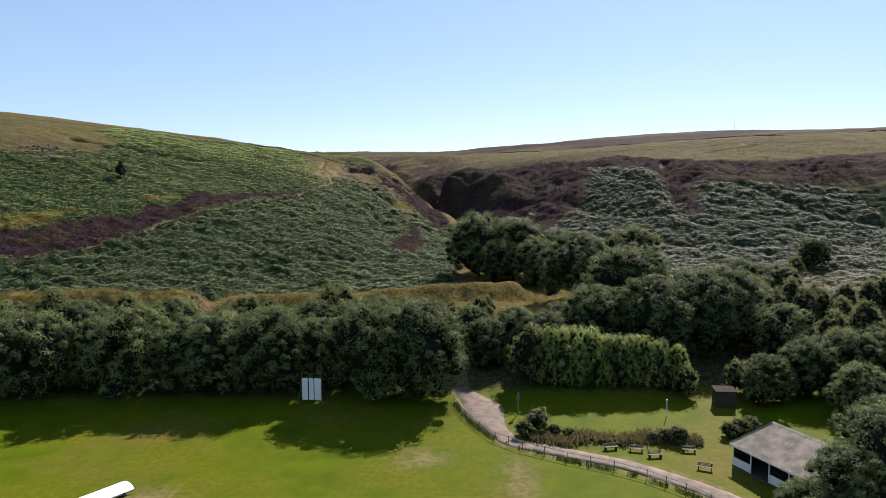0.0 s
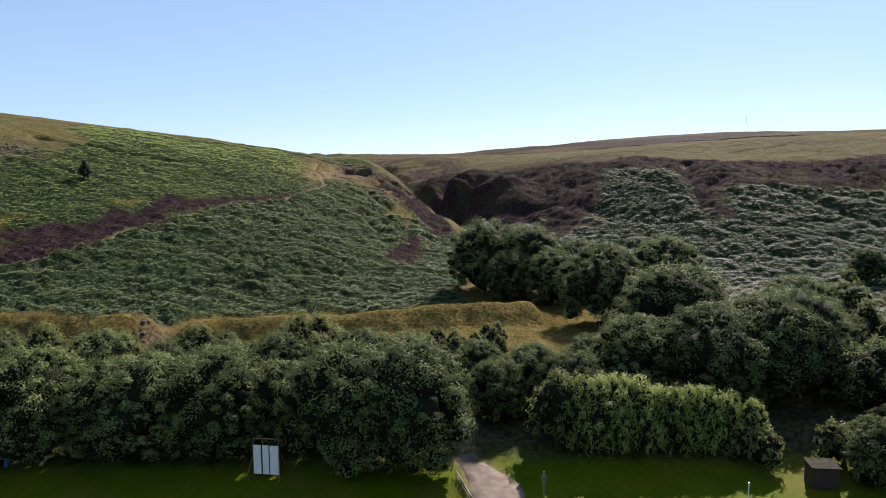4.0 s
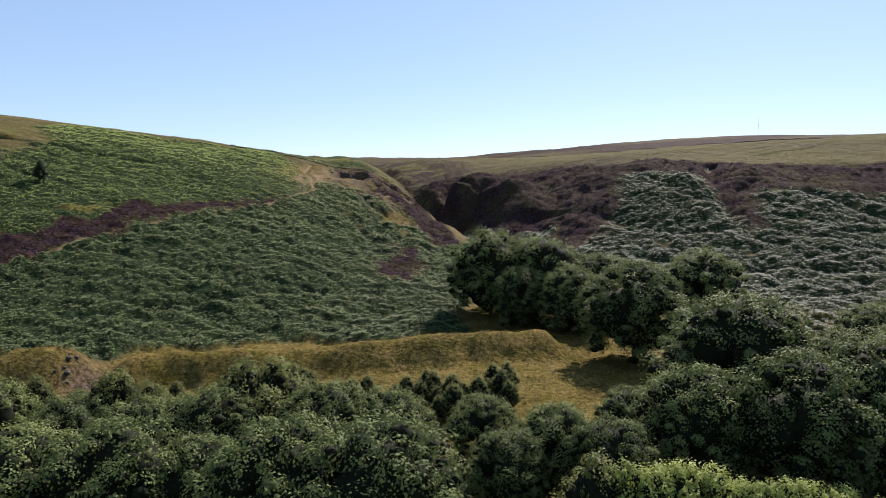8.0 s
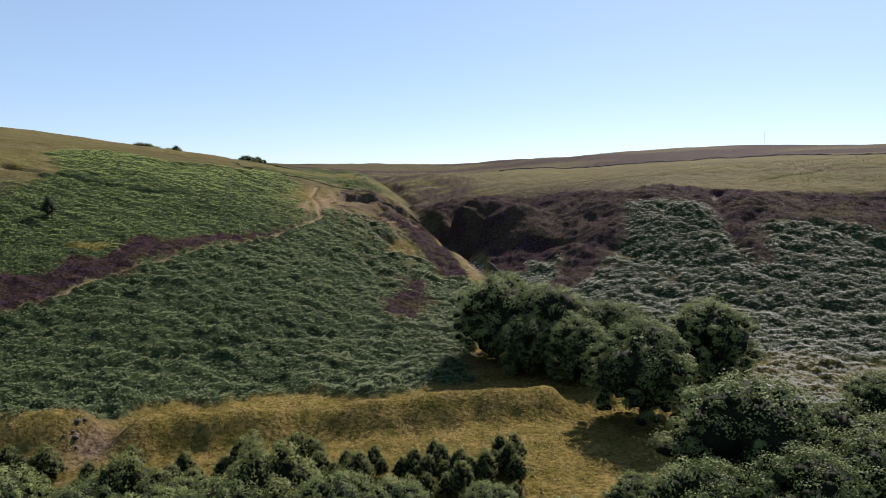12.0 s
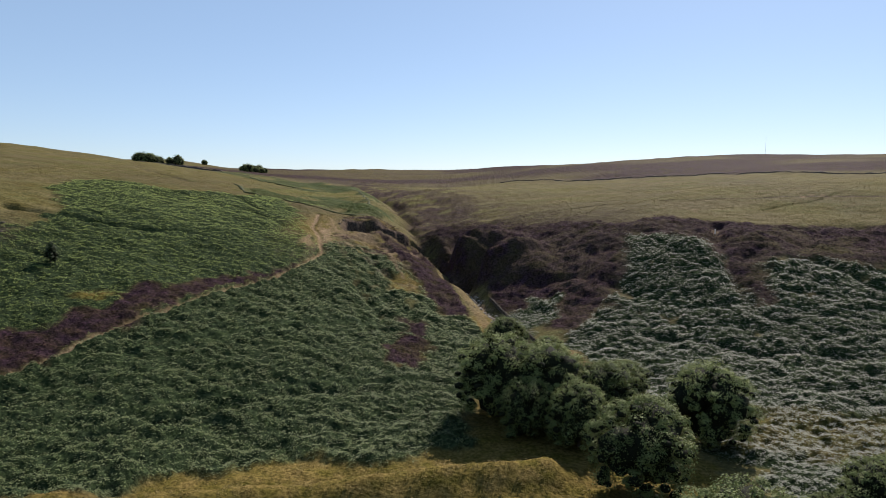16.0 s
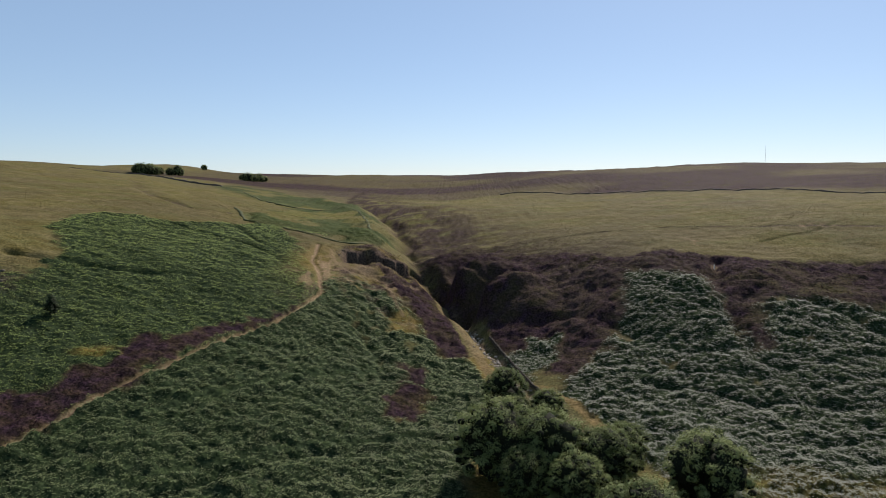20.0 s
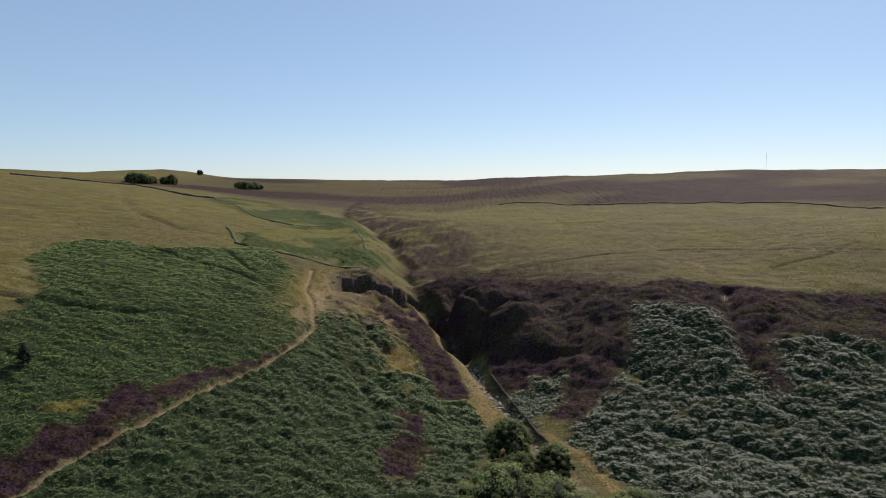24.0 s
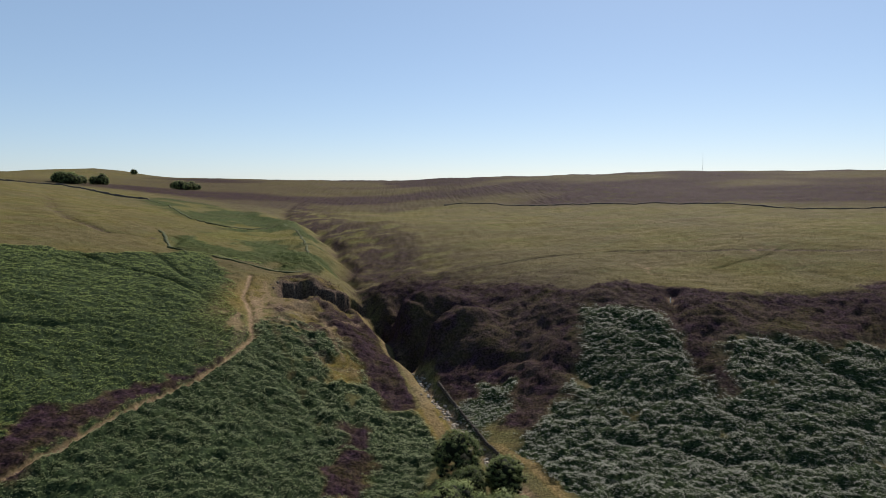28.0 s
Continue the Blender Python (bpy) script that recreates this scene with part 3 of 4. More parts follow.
    bare = np.exp(-((x + 45) / 6.0) ** 2 - ((y - 264) / 22) ** 2) * 1.3 + np.exp(-((x + 32) / 7) ** 2 - ((y - 280) / 9) ** 2) * 0.7
    trod = np.minimum.reduce([stretch_of(wx * 0.3 + x * 0.7, wy * 0.3 + y * 0.7, line)[0] for line in SPUR_PATHS])
    scree = np.exp(-((x + 116) / 11) ** 2 - ((y - 201) / 7) ** 2) * smooth(0.4, 0.5, fbm(x / 3, y / 3, 71))
    ditch = stretch_of(wx * 0.4 + x * 0.6, wy * 0.4 + y * 0.6, DITCH)[0]
    rock = np.maximum.reduce([(1 - smooth(0.6, 2.6, ditch)) * smooth(0.4, 0.55, fbm(x / 4, y / 4, 89)) * 0.8, spur * smooth(232, 245, y) * smooth(0.5, 0.6, fbm(x / 5, y / 5, 85)) * 0.5 * (1 - purple), face, scree, stones * 0.6, wood * 0.25 * (1 - pasture), np.exp(-((x + 43.2) / 2.6) ** 2 - ((y - 122) / 5) ** 2)])
    worn = np.maximum.reduce([np.exp(-((x + 2.4) / 2.6) ** 2 - ((y - 65.5) / 2.2) ** 2), np.exp(-((x - 7) / 1.6) ** 2 - ((y - 61) / 4.5) ** 2), np.exp(-((x + 26.5) / 3.0) ** 2 - ((y - 57) / 2.5) ** 2)])
    moor_track, _ = stretch_of(x, y, MOOR_TRACK)
    scar = np.exp(-((x - 138) / 9) ** 2 - ((y - 311) / 3) ** 2) + np.exp(-((x - 88) / 2) ** 2 - ((y - 292) / 9) ** 2) + np.exp(-((x - 84.5) / 1.2) ** 2 - ((y - 263) / 3) ** 2)
    path = np.maximum(path, np.clip(scar, 0, 1) * smooth(0.5, 0.6, fbm(x / 2, y / 2, 87)))
    rock = np.maximum(rock, (1 - smooth(0.4, 1.2, moor_track)) * 0.75)
    path = np.maximum(path, worn * 0.55 * smooth(0.3, 0.55, fbm(x / 1.5, y / 1.5, 73)))
    path = np.maximum(path, np.maximum(bare * smooth(0.5, 0.57, fbm(x / 1.8, y / 7, 79)) * 0.8, (1 - smooth(0.3, 1.0, trod)) * 0.6))
    path = np.maximum(path, np.clip(stones, 0, 1) * smooth(0.5, 0.6, fbm(x, y, 83)))
    straw = np.maximum(straw, np.exp(-((y - 69.6 + 0.0 * x) / 1.7) ** 2) * smooth(10, 12, x) * (1 - smooth(25, 27, x)))
    pasture = pasture * (1 - straw * 0.8)
    return bracken, heather, pasture, path, np.clip(straw, 0, 1), np.clip(rock, 0, 1)


def relief(x, y, bracken, heather, straw):
    """The plants' own bumpy tops."""
    east = smooth(12, 22, x)
    calm = 1 - 0.45 * smooth(-2, 2, np.interp(y, [p[1] for p in UPPER_TRACK], [p[0] for p in UPPER_TRACK]) - x)
    big = fbm(x / 6.5, y / 2.6, 91, 3)
    terrace = billow(x / 4.2 + y / 40, y / 1.5 - x / 34, 95)
    clump = billow(x / 1.25, y / 1.05, 97)
    tuft = grain(x / 0.7, y / 0.7, 99)
    z = bracken * (0.35 + calm * ((big - 0.5) * (1.3 + 0.5 * east) + (terrace - 0.6) * (0.8 + 0.15 * east) + (clump - 0.6) * (1.15 + 0.05 * east) + (tuft - 0.5) * 0.4))
    z = z + heather * (0.25 + (fbm(x / 2.1, y / 1.6, 101, 3) - 0.5) * 1.3 + (clump - 0.6) * 0.35)
    return z + straw * (fbm(x / 1.4, y / 1.4, 103, 3) - 0.5) * 0.4


def spread(lo, hi, fine, out, growth):
    """Grid lines: even between lo and hi, widening beyond, down to out[0] and up to out[1]."""
    line = list(np.arange(lo, hi, fine))
    for sign, end in ((-1, out[0]), (1, out[1])):
        p, w, more = line[0] if sign < 0 else line[-1], fine, []
        while (p - end) * sign < 0:
            w *= growth
            p += sign * w
            more.append(p)
        line = more[::-1] + line if sign < 0 else line + more
    return np.array(line)


def build_ground():
    gx, gy = spread(-128, 138, 0.65, (-3800, 3800), 1.07), spread(98, 335, 0.6, (-900, 4000), 1.027)
    x, y = np.meshgrid(gx, gy)
    x, y = x.ravel(), y.ravel()
    cover = zones(x, y)
    z = land(x, y) + relief(x, y, cover[0], cover[1], cover[4])
    n, m = len(gx), len(gy)
    i = (np.arange(m - 1)[:, None] * n + np.arange(n - 1)[None]).ravel()
    me = quick("ground", np.stack([x, y, z], 1), np.stack([i, i + 1, i + n + 1, i + n], 1))
    me.polygons.foreach_set("use_smooth", np.ones(len(me.polygons), bool))
    for name, three in (("zone_a", cover[:3]), ("zone_b", cover[3:])):
        at = me.attributes.new(name, "FLOAT_COLOR", "POINT")
        at.data.foreach_set("color", np.stack([*three, np.ones(len(x))], 1).astype(np.float32).ravel())
    return tagged(part("ground", me, GROUND), "valley ground of mown grass, bracken, heather and moor", "ground", kind="structure")


build_ground()


def build_lane():
    """The gravel lane, a thin sheet with ragged edges just over the grass."""
    pts, r = [], random.Random(2)
    for (ax, ay), (bx, by) in zip(LANE[1:], LANE[2:]):
        n = max(2, int(math.hypot(bx - ax, by - ay) / 0.5))
        pts += [(ax + (bx - ax) * k / n, ay + (by - ay) * k / n) for k in range(n)]
    x, y = np.array(pts).T
    for _ in range(6):
        x[1:-1], y[1:-1] = (x[:-2] + 2 * x[1:-1] + x[2:]) / 4, (y[:-2] + 2 * y[1:-1] + y[2:]) / 4
    dx, dy = np.gradient(x), np.gradient(y)
    l = np.hypot(dx, dy)
    nx, ny = -dy / l, dx / l
    half = 1.1 + 1.3 * np.exp(-((y - 78) / 3.5) ** 2)
    rows = []
    for share in (-1, -0.93, -0.4, 0, 0.4, 0.93, 1):
        w = half * share + (np.array([r.uniform(-0.09, 0.09) for _ in x]) if abs(share) > 0.5 else 0)
        px, py = x + nx * w, y + ny * w
        rows.append(np.stack([px, py, land(px, py) + (0.05 if abs(share) < 0.99 else -0.12) + 0.02 * (1 - abs(share))], 1))
    n = len(x)
    i = np.arange(n - 1)
    f = np.concatenate([np.stack([i + k * n, i + (k + 1) * n, i + 1 + (k + 1) * n, i + 1 + k * n], 1) for k in range(6)])
    tagged(part("road", quick("road", np.concatenate(rows), f), GRAVEL), "narrow pale gravel lane across the grass", "lane", kind="structure")


build_lane()


def on_land(x, y):
    return float(land(np.array([x]), np.array([y]))[0])


# ---- plant cover ----
def scatter(count, span, seed, keep):
    """Random places within span that keep() lets stand."""
    r = np.random.RandomState(seed)
    x, y = r.uniform(span[0], span[1], count), r.uniform(span[2], span[3], count)
    cover = zones(x, y)
    hold = keep(x, y, cover) > r.rand(count)
    x, y, cover = x[hold], y[hold], [c[hold] for c in cover]
    return r, x, y, land(x, y) + relief(x, y, cover[0], cover[1], cover[4]), cover


def blades(r, x, y, z, each, length, rise, width, droop):
    """Kite-shaped fronds that arch out from each place."""
    n = len(x) * each
    px, py, pz = np.repeat(x, each), np.repeat(y, each), np.repeat(z, each)
    a, l = r.uniform(0, 2 * np.pi, n), length * r.uniform(0.6, 1.3, n)
    ux, uy = np.cos(a), np.sin(a)
    h, w = rise * l * r.uniform(0.6, 1.3, n), width * l * r.uniform(0.7, 1.3, n)
    root = np.stack([px - ux * 0.1 * l, py - uy * 0.1 * l, pz - 0.05], 1)
    tip = np.stack([px + ux * l, py + uy * l, pz + h * droop], 1)
    mid = np.stack([px + ux * 0.5 * l, py + uy * 0.5 * l, pz + h], 1)
    off = np.stack([-uy * w, ux * w, r.uniform(-0.1, 0.1, n) * l], 1)
    v = np.stack([root, mid + off, tip, mid - off], 1).reshape(-1, 3)
    return v, np.arange(n * 4).reshape(-1, 4)


def fronds(r, x, y, z, each, length, rise, width):
    """Small pointed fronds that lean out and up from each place, with leaf-like width."""
    n = len(x) * each
    a, l = r.uniform(0, 2 * np.pi, n), length * r.uniform(0.6, 1.4, n)
    ux, uy = np.cos(a), np.sin(a)
    root = np.stack([np.repeat(x, each) + r.normal(size=n) * 0.22, np.repeat(y, each) + r.normal(size=n) * 0.22, np.repeat(z, each) + r.uniform(-0.02, 0.16, n)], 1)
    off = np.stack([-uy, ux, r.uniform(-0.12, 0.12, n)], 1) * (width * l * r.uniform(0.7, 1.3, n))[:, None]
    tip = root + np.stack([ux * l, uy * l, rise * l * r.uniform(-0.2, 1.2, n)], 1)
    return np.stack([root - off, tip, root + off], 1).reshape(-1, 3), np.arange(n * 3).reshape(-1, 3)


def build_bracken():
    def near(x, y, c):
        gap = np.minimum.reduce([stretch_of(x, y, line)[0] for line in FURROWS])
        return c[0] * (1 - c[3]) * smooth(0.4, 1.1, gap) * (0.25 + 0.75 * smooth(0.36, 0.75, billow(x / 1.25, y / 1.05, 97)))
    def above(x, y):
        """Uphill of the track, where the bracken is fresher."""
        return smooth(-2, 2, np.interp(y, [p[1] for p in UPPER_TRACK], [p[0] for p in UPPER_TRACK]) - x)

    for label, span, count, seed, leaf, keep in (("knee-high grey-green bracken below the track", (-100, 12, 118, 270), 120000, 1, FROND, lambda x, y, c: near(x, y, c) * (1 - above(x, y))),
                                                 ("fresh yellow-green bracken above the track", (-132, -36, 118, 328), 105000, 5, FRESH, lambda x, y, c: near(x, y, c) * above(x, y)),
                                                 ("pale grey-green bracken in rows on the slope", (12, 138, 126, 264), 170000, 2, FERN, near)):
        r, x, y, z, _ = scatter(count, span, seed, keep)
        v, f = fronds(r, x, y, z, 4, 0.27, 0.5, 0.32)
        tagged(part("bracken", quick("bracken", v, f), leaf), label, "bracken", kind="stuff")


def build_heather():
    r, x, y, z, _ = scatter(90000, (-100, 150, 132, 335), 3, lambda x, y, c: c[1] * (1 - c[3]))
    v, f = fronds(r, x, y, z, 4, 0.24, 0.8, 0.4)
    tagged(part("heather", quick("heather", v, f), LING), "flowering purple-brown heather on the slopes", "heather", kind="stuff")


def build_moor_grass():
    r, x, y, z, _ = scatter(60000, (-200, 230, 262, 460), 14, lambda x, y, c: (1 - c[0]) * (1 - c[1]) * (1 - c[3]) * (1 - c[5]) * (1 - smooth(320, 460, y)) * (1 - smooth(120, 230, np.abs(x))))
    v, f = fronds(r, x, y, z, 3, 0.3, 0.9, 0.25)
    tagged(part("moor_grass", quick("moor_grass", v, f), TUSSOCK), "olive and buff tussocky grass on the moor", "grass", kind="stuff")


def build_dry_grass():
    r, x, y, z, _ = scatter(52000, (-80, 40, 104, 320), 4, lambda x, y, c: c[4] * (1 - c[3]) * smooth(0.4, 0.6, fbm(x / 2, y / 2, 107)))
    v, f = fronds(r, x, y, z, 4, 0.26, 0.9, 0.25)
    tagged(part("tussock_grass", quick("tussock_grass", v, f), SEDGE), "straw-yellow tussock grass on the bank and flat", "grass", kind="stuff")


def build_border():
    r, x, y, z, _ = scatter(6500, (9, 27, 67.6, 71.8), 6, lambda x, y, c: np.exp(-((y - 69.6 - 0.5 * np.sin(x * 0.9)) / 0.9) ** 2))
    v, f = blades(r, x, y, z, 5, 0.17 + 0.1 * fbm(np.repeat(x, 5) / 1.5, np.repeat(y, 5) / 1.5, 113), 1.5, 0.16, 1.5)
    tagged(part("border_plants", quick("border_plants", v, f), BORDER), "rough border of brown and green wild plants", "plants", kind="stuff")
    r, x, y, z, _ = scatter(60000, (0, 26, 53, 82), 8, lambda x, y, c: (1 - smooth(0.15, 0.5, np.abs(stretch_of(x, y, FENCE)[0]))) * smooth(0.42, 0.55, fbm(x, y, 111)))
    v, f = blades(r, x, y, z, 4, 0.13, 1.4, 0.16, 1.3)
    tagged(part("fence_weeds", quick("fence_weeds", v, f), WEEDS), "dark uncut weeds under the lane fence", "weeds", kind="stuff")


build_border()
build_bracken()
build_heather()
build_dry_grass()
build_moor_grass()


# ---- trees ----
ICO = bmesh.new()
bmesh.ops.create_icosphere(ICO, subdivisions=1, radius=1.0)
ICO_V = np.array([v.co[:] for v in ICO.verts])
ICO_F = np.array([[v.index for v in f.verts] for f in ICO.faces])
ICO.free()


def crown_mesh(name, seed, blobs, leaves, size, hearts, leaf, spire=1.0):
    """Leaf tufts: each blob (x, y, z, radius) has a dark heart and a cap of leaves on it, over the larger hearts of the
    crown. The hearts' near-black colour paints the crown's inner shade.
    """
    r = np.random.RandomState(seed)
    vs, fs, slot, at = [], [], [], 0
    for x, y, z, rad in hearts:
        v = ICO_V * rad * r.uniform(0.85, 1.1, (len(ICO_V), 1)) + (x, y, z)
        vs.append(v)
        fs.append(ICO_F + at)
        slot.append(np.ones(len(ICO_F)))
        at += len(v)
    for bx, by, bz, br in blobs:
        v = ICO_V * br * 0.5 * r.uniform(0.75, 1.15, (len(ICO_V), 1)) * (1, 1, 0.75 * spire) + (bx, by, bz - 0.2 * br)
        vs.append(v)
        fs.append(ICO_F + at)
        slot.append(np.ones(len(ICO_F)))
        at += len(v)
        # small sprays of leaves make each tuft uneven
        sprays = r.normal(size=(16, 3)) + (0, 0, 0.7)
        sprays /= np.linalg.norm(sprays, axis=1)[:, None]
        d = sprays[r.randint(0, 16, leaves)] + r.normal(size=(leaves, 3)) * 0.3
        d /= np.linalg.norm(d, axis=1)[:, None]
        p = np.array((bx, by, bz)) + d * br * (r.uniform(0.66, 1.06, (leaves, 1)) + 0.35 * r.rand(leaves, 1) ** 5) * (1, 1, 0.85 * spire)
        nrm = d * 1.0 + r.normal(size=d.shape) * 0.27 + (0, 0, 0.25)
        nrm /= np.linalg.norm(nrm, axis=1)[:, None]
        u = np.cross(nrm, r.normal(size=d.shape)) if spire < 1.2 else (0, 0, 1) + r.normal(size=d.shape) * 0.35
        u = u - nrm * (u * nrm).sum(1)[:, None]
        u /= np.linalg.norm(u, axis=1)[:, None] + 1e-9
        w = np.cross(nrm, u)
        s = size * r.uniform(0.6, 1.4, (leaves, 1))
        q = np.stack([p + u * s * (1.0 if spire < 1.2 else 1.5), p - u * s * 0.5 - w * s * 0.75, p - u * s * 0.5 + w * s * 0.75], 1).reshape(-1, 3)
        vs.append(q)
        fs.append(at + np.arange(leaves * 3).reshape(-1, 3))
        slot.append(np.zeros(leaves))
        at += len(q)
    me = quick(name, np.concatenate(vs), np.concatenate(fs))
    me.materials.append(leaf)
    me.materials.append(HEART_SHADE)
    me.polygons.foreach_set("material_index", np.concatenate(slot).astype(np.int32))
    return me


def trunk_mesh(seed, height, girth, tips):
    r = random.Random(seed)
    bm = bmesh.new()
    lean = Vector((r.uniform(-0.3, 0.3), r.uniform(-0.3, 0.3), 0))
    fork = Vector((0, 0, height * 0.3)) + lean
    rod(bm, (0, 0, -0.6), fork, girth, girth * 0.72)
    top = Vector((0, 0, height * 0.62)) + lean * 2
    rod(bm, fork, top, girth * 0.7, girth * 0.35, 7)
    for k, tip in enumerate(tips):
        start = fork.lerp(top, (k % 4) / 4)
        bend = start.lerp(Vector(tip), 0.5) + Vector((0, 0, height * 0.05))
        rod(bm, start, bend, girth * 0.4, girth * 0.25, 6)
        rod(bm, bend, tip, girth * 0.25, girth * 0.08, 5)
    return bm


def tree_kind(name, label, category, leaf, seed, height, radius, blobs, blob_size, leaves, leaf_size, low=-0.55, girth=0.3, pointed=0.0, spire=1.0):
    """One tree with its parts, to be copied."""
    r = np.random.RandomState(seed)
    mid, tall = height * (0.5 + 0.06 * (low > -0.7)), height * 0.47
    spots = []
    for k in range(blobs):
        zz = low + (1.0 - low) * (k + 0.5) / blobs
        ang = k * 2.39996 + r.uniform(-0.4, 0.4)
        ring = math.sqrt(max(0, 1 - zz * zz)) * (1 - pointed * max(0, zz + 0.2))
        reach = 0.92 * r.uniform(0.78, 1.06) * (1 + 0.13 * math.sin(3 * ang + seed) + 0.08 * math.sin(5 * ang + 2 * seed))
        size = blob_size * r.uniform(0.5, 1.55)
        ring = max(ring, 0.75) if zz < -0.3 else ring
        reach = min(reach, 0.97)
        spots.append((math.cos(ang) * ring * radius * reach, math.sin(ang) * ring * radius * reach, mid + zz * tall * (0.86 + 0.1 * r.rand()), size))
    root = new(name)
    tagged(root, label, category)
    part("trunk", trunk_mesh(seed, height, girth, [Vector(s[:3]) for s in spots[::max(1, blobs // 7)]]), BARK, root)
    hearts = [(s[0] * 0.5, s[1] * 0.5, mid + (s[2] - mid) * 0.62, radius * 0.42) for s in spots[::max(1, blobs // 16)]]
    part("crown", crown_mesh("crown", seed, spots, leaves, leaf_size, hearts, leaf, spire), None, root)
    return root


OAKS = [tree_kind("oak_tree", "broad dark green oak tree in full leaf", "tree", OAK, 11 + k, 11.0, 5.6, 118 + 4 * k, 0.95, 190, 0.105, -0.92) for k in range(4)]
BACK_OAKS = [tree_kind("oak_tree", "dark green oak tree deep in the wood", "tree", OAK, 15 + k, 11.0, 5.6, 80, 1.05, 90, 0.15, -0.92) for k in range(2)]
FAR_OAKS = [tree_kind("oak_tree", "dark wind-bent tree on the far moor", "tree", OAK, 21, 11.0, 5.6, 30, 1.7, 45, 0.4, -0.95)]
BIRCHES = [tree_kind("birch_tree", "slender young birch with fine pale green leaves", "tree", BIRCH, 31 + k, 7.0, 2.6, 36, 0.62, 100, 0.085, -0.75, 0.11, 0.45, 1.3) for k in range(3)]
WILLOWS = [tree_kind("willow_tree", "upright light green willow in a dense row", "tree", WILLOW, 51 + k, 8.0, 2.7, 64, 0.52, 130, 0.08, -0.95, 0.16, 0.3, 2.0) for k in range(3)]
SHRUBS = [tree_kind("shrub", "rounded grey-green leafy shrub on grass", "shrub", BIRCH, 71 + k, 2.4, 1.5, 18, 0.5, 70, 0.11, -0.7, 0.06) for k in range(2)]
PINES = [tree_kind("pine_tree", "small lone dark pine on the bracken slope", "tree", PINE, 91, 5.0, 1.5, 26, 0.5, 70, 0.14, -0.8, 0.12, 0.6)]
TAKEN = set()


def plant(kinds, k, x, y, scale, turn, label="", group="", tall=1.0):
    """Stands a tree at a place: the first use of a kind is the kind itself."""
    src = kinds[k % len(kinds)]
    m = Matrix.Translation((x, y, on_land(x, y) - 0.05)) @ pose(0, 0, 0, 0, 0, turn)
    if src.name in TAKEN:
        ob = copy_thing(src, m)
    else:
        TAKEN.add(src.name)
        ob = src
        ob.matrix_basis = m
    ob.scale = (scale, scale, scale * tall)
    return tagged(ob, label, "", group)


